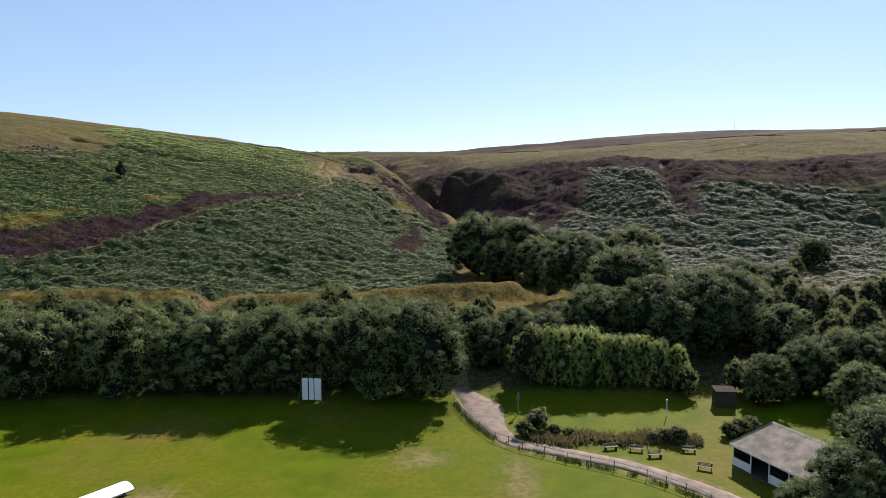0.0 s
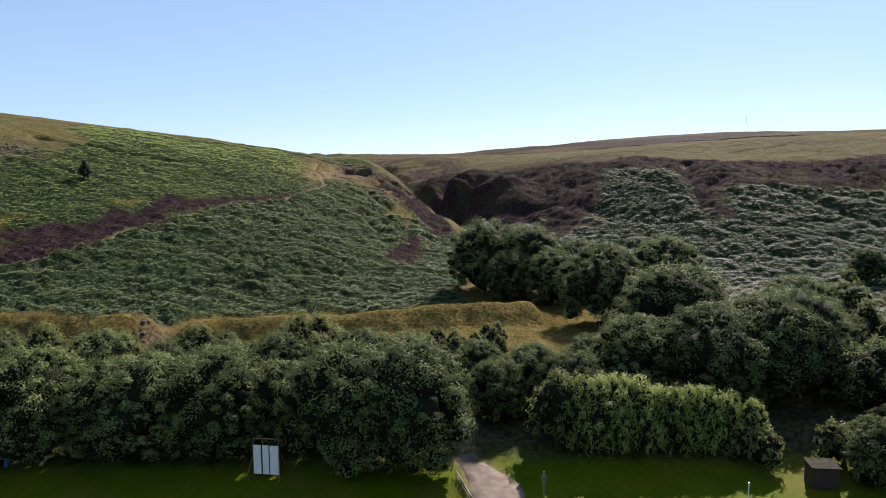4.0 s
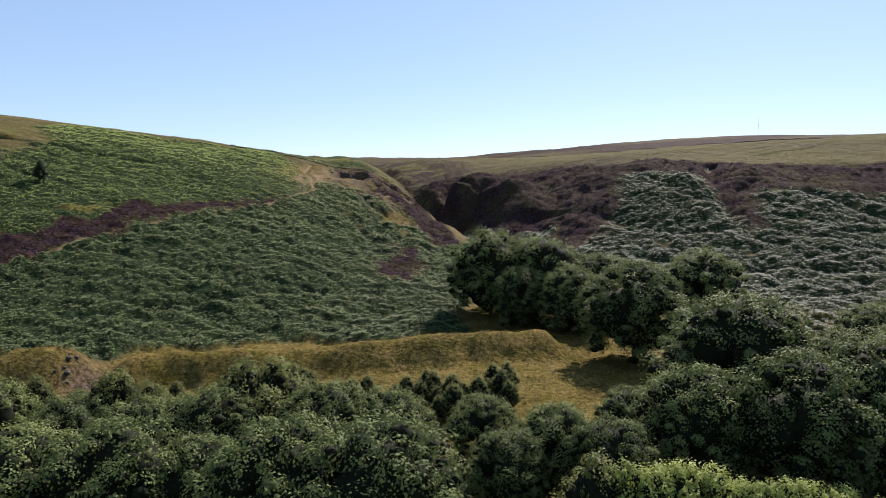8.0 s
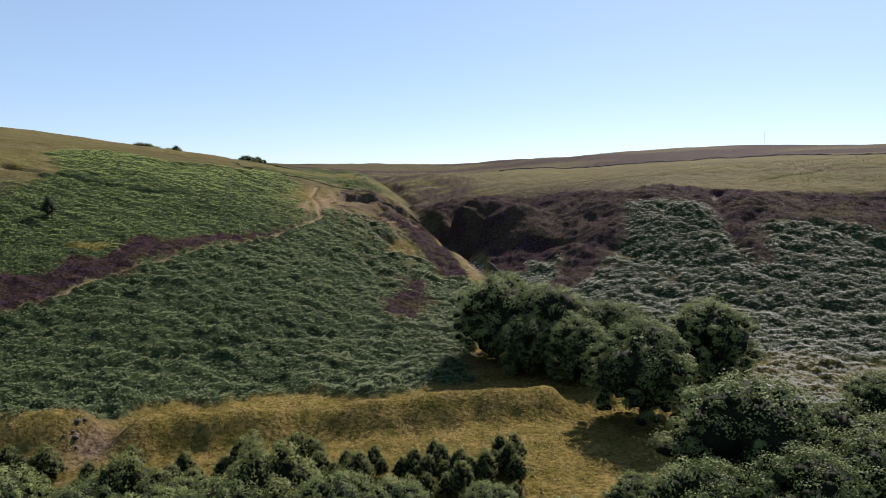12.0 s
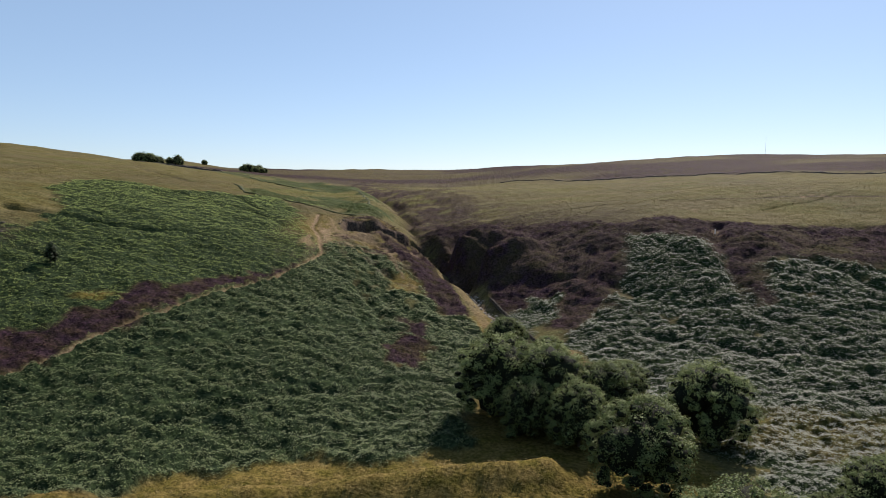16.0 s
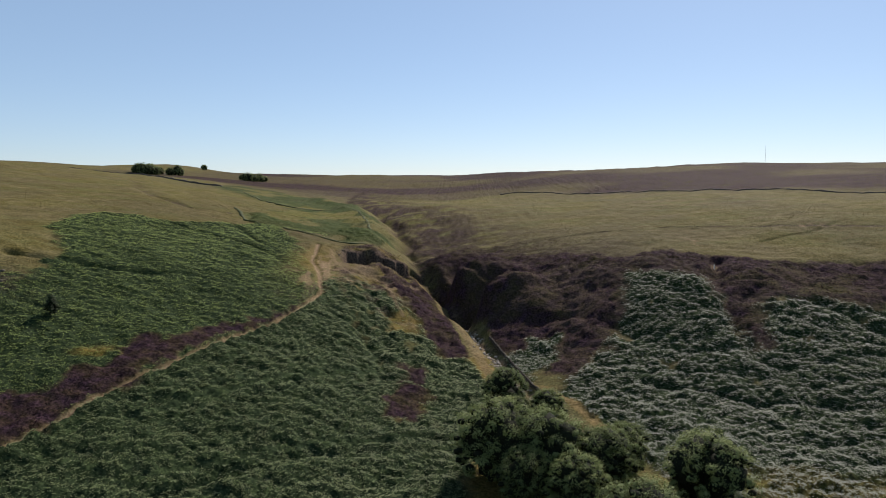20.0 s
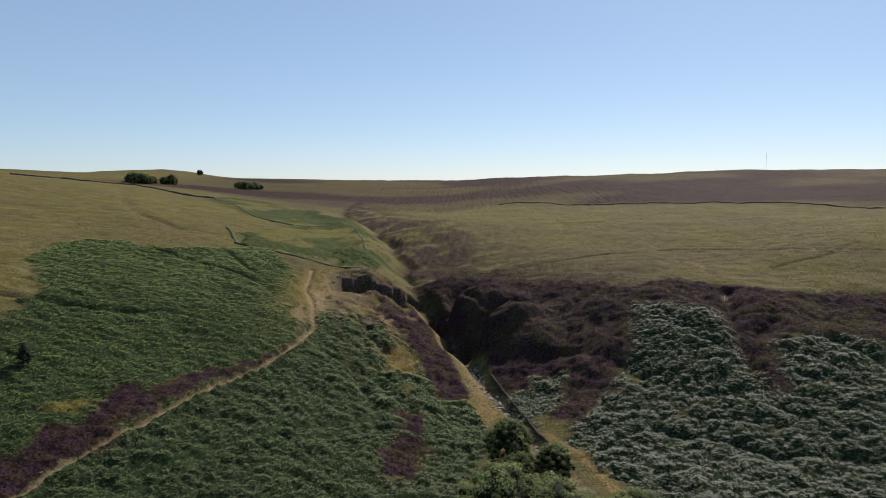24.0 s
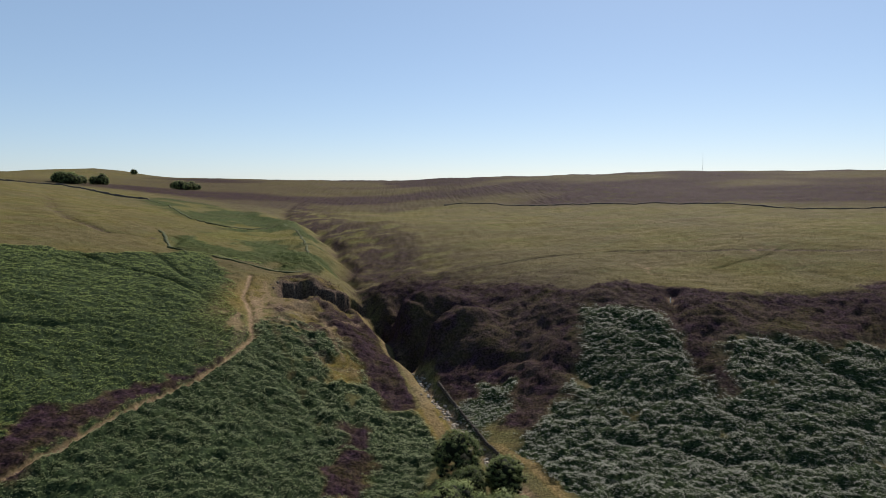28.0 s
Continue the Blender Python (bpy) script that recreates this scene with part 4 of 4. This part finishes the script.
def build_woods():
    r = random.Random(5)
    n = 0
    # the belt behind the pitch: front, middle and back rows
    for y, gap, lo, hi, x0, x1 in ((87.2, 6.0, 0.82, 1.06, -84, -14), (97.5, 7.0, 0.68, 0.88, -88, -2), (104.5, 9.0, 0.48, 0.64, -88, -8)):
        x = x0
        while x < x1:
            plant(BACK_OAKS if y > 103 else OAKS, n, x + r.uniform(-1, 1), y + r.uniform(-1.6, 1.6), r.uniform(lo, hi), r.uniform(0, 360), group="wood behind the pitch")
            x += gap * r.uniform(0.85, 1.15)
            n += 1
    # young birches below the bank, tallest in the middle
    for k in range(130):
        x = r.uniform(-66, 9)
        y = r.uniform(105.5, 115.5) + (x + 50) * 0.06
        plant(BIRCHES, k, x, y, r.uniform(0.36, 0.64) + 0.16 * math.exp(-((x + 21) / 7) ** 2), r.uniform(0, 360), group="birches below the bank")
    # willow row beside the lane
    for k in range(12):
        x = 13.2 + k * 1.5
        plant(WILLOWS, k, x + r.uniform(-0.3, 0.3), 85.5 + r.uniform(-0.8, 0.8), r.uniform(0.84, 1.0) - 0.012 * k, r.uniform(0, 360), group="willow row by the lane")
    for k in range(14):
        plant(BIRCHES, k, r.uniform(-80, -2), r.uniform(93, 104), r.uniform(1.2, 1.5), r.uniform(0, 360), "taller birch among the oaks", "wood behind the pitch")
    plant(BIRCHES, 1, 11.3, 86.5, 1.15, 40, "taller pale green tree beside the lane's mouth")
    # big trees in the valley mouth
    for x, y, s, k in ((-3.0, 83, 1.12, 0), (-9.5, 84.5, 1.08, 2), (8.5, 164, 1.5, 0), (17, 161, 1.42, 1), (13, 155, 0.95, 2), (21, 151, 1.0, 0), (27, 134.5, 1.38, 3), (27, 160, 1.12, 1), (32, 167, 0.95, 2), (6, 93, 0.62, 1), (10, 96, 0.7, 2), (4, 101, 0.6, 3), (14, 93, 0.7, 0), (18, 103, 0.6, 1), (43.5, 155, 1.36, 0), (29.5, 107, 1.42, 1), (22.5, 98, 0.95, 2), (30, 96, 1.12, 3), (37.5, 99, 1.15, 0),
                       (43.5, 104, 1.12, 1), (54, 124, 1.0, 2), (12, 196, 0.95, 3), (14, 187, 0.7, 2), (21, 189, 0.75, 1), (96, 175, 0.75, 1), (50, 116, 0.75, 3)):
        plant(OAKS, k, x, y, s, r.uniform(0, 360), group="oaks at the valley mouth", tall=0.94 if s > 1.34 else 1.0)
    # the wood east of the ground
    for k in range(34):
        x, y = r.uniform(44, 90), r.uniform(90, 128)
        plant((BIRCHES, BACK_OAKS)[k % 3 == 0], k, x, y, r.uniform(0.9, 1.3) if k % 3 else r.uniform(0.65, 0.85), r.uniform(0, 360), group="wood beside the pavilion")
    for x, y, s in ((39, 80, 0.55), (45, 82, 0.68), (51, 84, 0.72), (58, 84, 0.8), (47, 74.5, 0.6), (55, 75, 0.75), (64, 78, 0.85), (28.5, 50.5, 0.46), (32, 51.5, 0.66), (37, 53.5, 0.9), (41.5, 61, 0.7), (46.5, 60, 0.74), (52, 66, 0.82), (58, 60, 0.9), (47, 52, 0.8)):
        n += 1
        plant(OAKS, n, x, y, s, r.uniform(0, 360), group="trees round the pavilion")
    for x, y, s in ((87.5, 167, 1.3), (37.5, 79, 1.0), (37, 83.5, 1.1), (30, 82.5, 1.0), (28.5, 84, 1.0)):
        plant(SHRUBS, int(x), x, y, s, r.uniform(0, 360), "tall narrow pale green shrub", tall=1.5)
    plant(PINES, 0, -91.2, 193.2, 1.0, 0)
    # shrubs along the flower border by the lane
    for x, y, s in ((10.2, 72.0, 1.75), (8.6, 70.6, 1.25), (11.9, 71, 0.9), (13.4, 70.4, 0.8), (15.5, 70, 0.5), (18, 69.6, 0.45), (20, 69.6, 0.5), (22, 69.4, 0.8), (23.4, 69.2, 1.1), (24.6, 69, 1.35), (30.6, 70.3, 1.2), (32.0, 71.0, 1.3), (33.5, 71.8, 1.2)):
        plant(SHRUBS, int(x), x, y, s * 0.55, r.uniform(0, 360), "low grey-green border shrub", "border shrubs")
    # far clumps on the moor
    for x, y, s, count in ((-322, 745, 0.9, 7), (-320, 757, 0.85, 6), (-301, 775, 0.8, 3), (-520, 1440, 0.9, 2), (-250, 870, 0.7, 7), (-247, 882, 0.7, 6)):
        for k in range(count):
            dome = 0.75 + 0.5 * math.sin(math.pi * (k + 0.7) / (count + 0.4))
            plant(FAR_OAKS, k, x + (k - count / 2) * 4.2 + r.uniform(-1.5, 1.5), y + r.uniform(-8, 8), s * dome * r.uniform(0.85, 1.1), r.uniform(0, 360), "dark wind-bent tree on the far moor", "far trees", 0.95)


build_woods()
for kinds in (OAKS, BACK_OAKS, FAR_OAKS, BIRCHES, WILLOWS, SHRUBS, PINES):
    for ob in kinds:
        assert ob.name in TAKEN


# ---- the cricket ground ----
def thing(name, label, category, x, y, turn=0.0, group="", z=None):
    root = tagged(new(name), label, category, group)
    root.matrix_basis = Matrix.Translation((x, y, on_land(x, y) if z is None else z)) @ pose(0, 0, 0, 0, 0, turn)
    return root


def sight_screen():
    root = thing("sight_screen", "white boarded cricket sight screen on a steel frame", "sight screen", -16.4, 81.8, -8)
    for x in (-1.25, 1.25):
        part("post", a_rod((x, 0, 0), (x, 0, 3.75), 0.05), STEEL, root)
        part("brace", a_rod((x, 0.0, 2.6), (x * 1.25, 1.5, 0.05), 0.035), STEEL, root)
        part("foot", a_rod((x * 1.15, -0.9, 0.06), (x * 1.25, 1.6, 0.06), 0.05), STEEL, root)
        part("front_brace", a_rod((x, 0.0, 2.3), (x * 1.3, -0.85, 0.06), 0.03), STEEL, root)
    part("top_rail", a_rod((-1.25, 0, 3.75), (1.25, 0, 3.75), 0.045), STEEL, root)
    part("bottom_rail", a_rod((-1.25, 0, 0.35), (1.25, 0, 0.35), 0.045), STEEL, root)
    for x, w in ((-0.83, 0.74), (-0.02, 0.60), (0.80, 0.84)):
        part("board", a_box((w, 0.05, 2.75), (x, -0.06, 1.75), bevel=0.01), WHITE, root, "white painted board")


def bench(x, y, turn, label):
    root = thing("bench", label, "bench", x, y, turn, "benches beside the lane")
    root.scale = (0.95, 1.0, 0.8)
    for s in (-0.6, 0.6):
        part("leg", a_box((0.07, 0.5, 0.44), (s, 0, 0.22)), DARKWOOD, root)
        part("back_post", a_box((0.06, 0.06, 0.4), (s, 0.25, 0.6)), DARKWOOD, root)
    for k in range(3):
        part("seat_slat", a_box((1.5, 0.14, 0.035), (0, -0.16 + k * 0.16, 0.46)), GREYWOOD, root)
    for k in range(2):
        part("back_slat", a_box((1.5, 0.03, 0.1), (0, 0.28, 0.58 + k * 0.14)), GREYWOOD, root)


def pavilion():
    """A shelter with a single-pitch corrugated roof, open to the pitch between posts."""
    root = thing("pavilion", "timber cricket pavilion with a grey corrugated roof and an open front", "pavilion", 28.1, 63.5, -69)
    long_, deep, low, high = 8.6, 4.9, 2.25, 3.4
    slope = math.hypot(deep + 0.6, high - low)
    ang = math.degrees(math.atan2(high - low, deep))
    n, m = 46, 2
    v, f = [], []
    for j in range(m):
        for i in range(n + 1):
            v.append((-0.3 + (long_ + 0.6) * i / n, j * slope, 0.09 * math.cos(i * math.pi)))
    base = len(v)
    v += [(x, y, z - 0.03) for x, y, z in v]
    for i in range(n):
        f += [(i, i + 1, n + 2 + i, n + 1 + i), (base + i, base + n + 1 + i, base + n + 2 + i, base + i + 1)]
    for off, name in ((0, "roof"),):
        ob = part(name, quick(name, v, f), SHEET, root, "weathered grey corrugated sheet roof")
        ob.matrix_basis = Matrix.Translation((0, -0.35, low)) @ pose(0, 0, 0, ang, 0, 0)
    part("ridge_cap", a_box((long_ + 0.7, 0.35, 0.06), (long_ / 2, deep + 0.22, high + 0.14), tilt=ang), SHEET, root)
    part("fascia", a_box((long_ + 0.5, 0.04, 0.2), (long_ / 2, -0.3, low - 0.12)), WHITE, root, "white fascia board")
    part("back_wall", a_box((long_, 0.1, high - 0.05), (long_ / 2, deep, (high - 0.05) / 2)), DARKWOOD, root)
    for x in (0.0, long_):
        bm = bmesh.new()
        c = [bm.verts.new(p) for dx in (-0.05, 0.05) for p in ((x + dx, 0, 0), (x + dx, deep, 0), (x + dx, deep, high - 0.08), (x + dx, 0, low - 0.08))]
        for q in ((0, 1, 2, 3), (7, 6, 5, 4), (0, 4, 5, 1), (1, 5, 6, 2), (2, 6, 7, 3), (3, 7, 4, 0)):
            bm.faces.new([c[i] for i in q])
        part("side_wall", bm, DARKWOOD, root)
    part("floor_slab", a_box((long_ + 0.2, deep + 0.2, 0.12), (long_ / 2, deep / 2, 0.04)), STONE, root)
    for k in range(5):
        part("post", a_box((0.1, 0.1, low), (long_ * k / 4, -0.02, low / 2)), WHITE, root, "white painted post")
    for k in (0, 2, 3):
        for j in range(4):
            part("front_board", a_box((long_ / 4 - 0.12, 0.04, 0.19), (long_ * (k + 0.5) / 4, -0.01, 0.22 + j * 0.2)), WHITE, root)


def hut():
    root = thing("shed", "small dark brown timber shed under the trees", "shed", 33.7, 79.4, -6)
    root.scale = (0.84, 0.84, 0.9)
    part("wall_front", a_box((2.7, 0.08, 2.1), (0, -1.0, 1.05)), DARKWOOD, root)
    part("wall_back", a_box((2.7, 0.08, 2.1), (0, 1.0, 1.05)), DARKWOOD, root)
    for x in (-1.31, 1.31):
        part("wall_side", a_box((0.08, 1.92, 2.1), (x, 0, 1.05)), DARKWOOD, root)
    part("roof", a_box((3.0, 2.4, 0.08), (0, 0, 2.2), tilt=4, bevel=0.01), FELT, root, "flat mossy felt roof with tree shade in its colour")
    part("door", a_box((0.8, 0.05, 1.8), (0.5, -1.06, 0.92)), DARKWOOD, root)
    for k in range(9):
        part("board", a_box((0.26, 0.025, 2.05), (-1.2 + k * 0.3, -1.055, 1.04)), DARKWOOD, root)


def pitch_cover():
    """Arched white sheet on a wheeled frame."""
    root = thing("pitch_cover", "white arched wheeled cricket pitch cover on the grass", "pitch cover", -32.2, 54.9, -36)
    w, l, n = 1.05, 5.6, 14
    v, f = [], []
    for s, y in enumerate((-l, -l / 2, 0, l / 2, l)):
        for i in range(n + 1):
            a = math.pi * i / n
            v.append((-w * math.cos(a), y, 0.3 + 0.5 * math.sin(a)))
    for s in range(4):
        for i in range(n):
            k = s * (n + 1) + i
            f.append((k, k + 1, k + n + 2, k + n + 1))
    me = quick("sheet", v, f)
    me.polygons.foreach_set("use_smooth", np.ones(len(me.polygons), bool))
    ob = part("sheet", me, CANVAS, root)
    mod = ob.modifiers.new("thick", "SOLIDIFY")
    mod.thickness = 0.04
    for x in (-w, w):
        part("side_rail", a_box((0.06, l * 2, 0.12), (x, 0, 0.33)), GALV, root)
    for y in (-l + 1, l - 1):
        for x in (-w, w):
            wheel = part("wheel", a_rod((x - 0.05, y, 0.2), (x + 0.05, y, 0.2), 0.2, sides=14), BLACK, root)
            part("hub", a_rod((x - 0.06, y, 0.2), (x + 0.06, y, 0.2), 0.06, sides=10), GALV, wheel)


def lane_fence():
    root = thing("fence", "low wooden post fence with a pale rail along the lane", "fence", 0, 0, z=0.0)
    line = FENCE
    pts = []
    for (ax, ay), (bx, by) in zip(line, line[1:]):
        n = max(1, round(math.hypot(bx - ax, by - ay) / 2.2))
        pts += [(ax + (bx - ax) * k / n, ay + (by - ay) * k / n) for k in range(n)]
    tops = []
    for x, y in pts:
        z = on_land(x, y)
        part("post", a_rod((x, y, z - 0.2), (x, y, z + 0.95), 0.045, 0.04), GREYWOOD, root)
        tops.append(Vector((x, y, z + 0.85)))
    for p, q in zip(tops, tops[1:]):
        part("rail", a_rod(p, q, 0.035, sides=6), GALV, root, "pale galvanised top rail")
        part("wire", a_rod(p - Vector((0, 0, 0.4)), q - Vector((0, 0, 0.4)), 0.012, sides=5), GALV, root)


def clutter():
    sign = thing("signpost", "wooden post with a small notice at the lane's mouth", "signpost", 8.6, 76.6)
    part("post", a_rod((0, 0, -0.2), (0, 0, 2.6), 0.07), GREYWOOD, sign)
    part("notice", a_box((0.45, 0.04, 0.6), (0, -0.09, 2.0)), SHEET, sign)
    pole = thing("pole", "thin white pole standing in the grass", "pole", 25.7, 76.0)
    part("shaft", a_rod((0, 0, -0.2), (0, 0, 2.0), 0.05), WHITE, pole)
    part("cap", a_rod((0, 0, 2.0), (0, 0, 2.06), 0.065), GALV, pole)
    box_ = thing("wheelie_bin", "blue plastic wheeled bin under the trees", "bin", -42.6, 84.6)
    part("body", a_box((0.58, 0.65, 0.95), (0, 0, 0.55), bevel=0.03), BLUE, box_)
    part("lid", a_box((0.62, 0.72, 0.06), (0, 0, 1.06), bevel=0.02), BLUE, box_)
    for x in (-0.25, 0.25):
        part("wheel", a_rod((x - 0.03, 0.3, 0.1), (x + 0.03, 0.3, 0.1), 0.1), BLACK, box_)
    store = thing("equipment_shelter", "dark low timber store in the shade of the trees", "shelter", -45.6, 89.5, 4)
    part("back_wall", a_box((4.6, 0.08, 1.8), (0, 1.0, 0.9)), DARKWOOD, store)
    part("roof", a_box((5.0, 2.4, 0.07), (0, 0, 1.95), tilt=5), GREYWOOD, store)
    for x in (-2.2, 0, 2.2):
        part("post", a_box((0.1, 0.1, 1.9), (x, -1.0, 0.95)), GREYWOOD, store)
    mast = thing("radio_mast", "thin far radio mast on the moor's skyline", "mast", 374, 880)
    part("lattice", a_rod((0, 0, -1), (0, 0, 22), 0.13, 0.08, 6), GALV, mast)


sight_screen()
for (bx, by, bt), bl in zip(((17.1, 67.2, 10), (19.6, 66.8, -12), (21.1, 65.4, 5), (24.9, 66.6, -8), (25.0, 62.6, -25)),
                            ("dark green wooden bench on the grass", "pale weathered wooden bench", "dark wooden bench with a high back", "low wooden bench near the border", "long pale bench beside the pavilion")):
    bench(bx, by, bt, bl)
pavilion()
hut()
pitch_cover()
lane_fence()
clutter()


# ---- stones ----
def stone_meshes(seed, count, material):
    got = []
    r = np.random.RandomState(seed)
    for k in range(count):
        v = ICO_V * (1 + r.uniform(-0.28, 0.2, (len(ICO_V), 1))) * (1, r.uniform(0.6, 0.9), r.uniform(0.45, 0.7))
        me = quick("stone", v, ICO_F)
        me.materials.append(material)
        got.append(me)
    return got


STONES, PALE_STONES = stone_meshes(3, 6, STONE), stone_meshes(5, 6, PALE_STONE)


def boulders():
    r = random.Random(9)
    beds = [((-116, 201), (9, 5), 60, (0.25, 0.8), "grey gritstone boulder in the scree"), ((-35, 297), (9, 5), 26, (0.3, 0.9), "fallen brown gritstone quarry block"), ((-45.6, 121.5), (1.2, 3), 9, (0.25, 0.6), "loose stone in the bank's breach")]
    for (x, y), (sx, sy), count, (lo, hi), label in beds:
        for k in range(count):
            px, py, s = x + r.gauss(0, sx * 0.5), y + r.gauss(0, sy * 0.5), r.uniform(lo, hi)
            ob = tagged(new("boulder", STONES[k % 6]), label, "boulder", "loose boulders")
            ob.matrix_basis = Matrix.Translation((px, py, on_land(px, py) + 0.1 * s)) @ pose(0, 0, 0, r.uniform(-15, 15), 0, r.uniform(0, 360)) @ Matrix.Diagonal((s, s, s, 1))
    for k in range(260):
        t = 0.6 + r.random() * 5.4
        i = int(t)
        (ax, ay), (bx, by) = STREAM[i], STREAM[i + 1]
        u = t - i
        px, py, s = ax + (bx - ax) * u - 0.6 + r.gauss(0, 0.9), ay + (by - ay) * u + r.gauss(0, 1.0), r.uniform(0.2, 0.72)
        ob = tagged(new("boulder", PALE_STONES[k % 6]), "pale boulder in the dry stream bed", "boulder", "stream boulders")
        ob.matrix_basis = Matrix.Translation((px, py, on_land(px, py) + 0.1 * s)) @ pose(0, 0, 0, 0, 0, r.uniform(0, 360)) @ Matrix.Diagonal((s, s, s, 1))


def stream_wall():
    """Drystone retaining wall along the stream, stone by stone."""
    line = [(10.8, 243), (13.6, 234), (16.6, 223), (19.8, 210.5), (22.5, 203), (24, 197)]
    root = thing("stone_wall", "low dark drystone wall along the stream", "wall", 0, 0, z=0.0)
    r = random.Random(4)
    count = 0
    for (ax, ay), (bx, by) in zip(line, line[1:]):
        n = int(math.hypot(bx - ax, by - ay) / 0.62)
        for k in range(n):
            x, y = ax + (bx - ax) * k / n, ay + (by - ay) * k / n
            z = on_land(x, y)
            for c in range(3):
                ob = new("stone", STONES[(count * 7) % 6])
                ob.parent = root
                ob.matrix_basis = Matrix.Translation((x + r.uniform(-0.1, 0.1), y + r.uniform(-0.1, 0.1), z + 0.1 + c * 0.3 + r.uniform(-0.08, 0.08))) @ pose(0, 0, 0, 0, 0, r.uniform(0, 360)) @ Matrix.Diagonal((0.42, 0.42, 0.42, 1))
                count += 1


def field_wall(line, high, thick, label, name="field_wall", material=None, seed=12):
    """An uneven drystone wall or grown-over bank along a line of places."""
    r = np.random.RandomState(seed)
    px, py = [], []
    for (ax, ay), (bx, by) in zip(line, line[1:]):
        n = max(2, int(math.hypot(bx - ax, by - ay) / 2.5))
        px += list(np.linspace(ax, bx, n, endpoint=False))
        py += list(np.linspace(ay, by, n, endpoint=False))
    x, y = np.array(px), np.array(py)
    dx, dy = np.gradient(x), np.gradient(y)
    l = np.hypot(dx, dy)
    nx, ny = -dy / l, dx / l
    wob = r.normal(size=len(x)) * 0.3
    x, y = x + nx * wob, y + ny * wob
    top = high * (1 + r.uniform(-0.45, 0.2, len(x)))
    rows = []
    for side, share in ((-1, 0), (-0.6, 1), (0.6, 1), (1, 0)):
        qx, qy = x + nx * thick * side, y + ny * thick * side
        rows.append(np.stack([qx, qy, land(qx, qy) + (top if share else -0.6)], 1))
    n = len(x)
    i = np.arange(n - 1)
    f = np.concatenate([np.stack([i + k * n, i + 1 + k * n, i + 1 + (k + 1) * n, i + (k + 1) * n], 1) for k in range(3)])
    root = tagged(new(name), label, "wall" if name == "field_wall" else "bank")
    part("masonry" if name == "field_wall" else "turf", quick(name, np.concatenate(rows), f), material or STONE, root)


def marker_post():
    root = thing("marker_post", "short white marker post at the moor's edge", "post", 84, 262.5)
    part("shaft", a_box((0.25, 0.25, 1.5), (0, 0, 0.7), bevel=0.03), WHITE, root)
    part("cap", a_box((0.32, 0.32, 0.1), (0, 0, 1.5), bevel=0.02), WHITE, root)


def gate_pillars():
    for k, (x, y) in enumerate(((9.8, 211), (13.8, 210))):
        root = thing("gate_pillar", "squat dark stone gate pillar beside the valley path", "pillar", x, y, 12 * k, "gate pillars")
        part("shaft", a_box((0.85, 0.8, 1.1), (0, 0, 0.5), bevel=0.06), STONE, root)
        part("cap", a_box((1.0, 0.95, 0.16), (0, 0, 1.12), bevel=0.05), STONE, root)


gate_pillars()
field_wall([(40, 668), (58, 664), (91, 620), (128, 580), (175, 532), (212, 486), (235, 440), (290, 415), (420, 400), (600, 390)], 0.75, 0.4, "dark drystone wall crossing the open moor")
field_wall([(-420, 690), (-362, 700), (-330, 690), (-288, 663), (-235, 600), (-204, 566), (-182, 567), (-178, 556)], 1.2, 0.45, "dark drystone wall along the top of the rough pasture", seed=13)
for bank_line, bank_high in (([(-178, 556), (-154, 526), (-130, 472), (-119, 450), (-103, 429), (-93, 430), (-80, 440), (-66, 452)], 0.9), ([(-108, 372), (-103, 364), (-94, 340), (-88, 326), (-78, 320)], 1.0),
                             ([(-71, 321), (-62, 318), (-52, 317), (-41, 317.5), (-34, 322)], 0.7), ([(-66, 452), (-56, 432), (-50, 410), (-44, 384), (-40, 360)], 0.6)):
    field_wall(bank_line, bank_high * 0.6, 0.9, "low bank overgrown with dark bracken at the field's edge", "field_bank", GRASSBANK, 14)
marker_post()
boulders()
stream_wall()
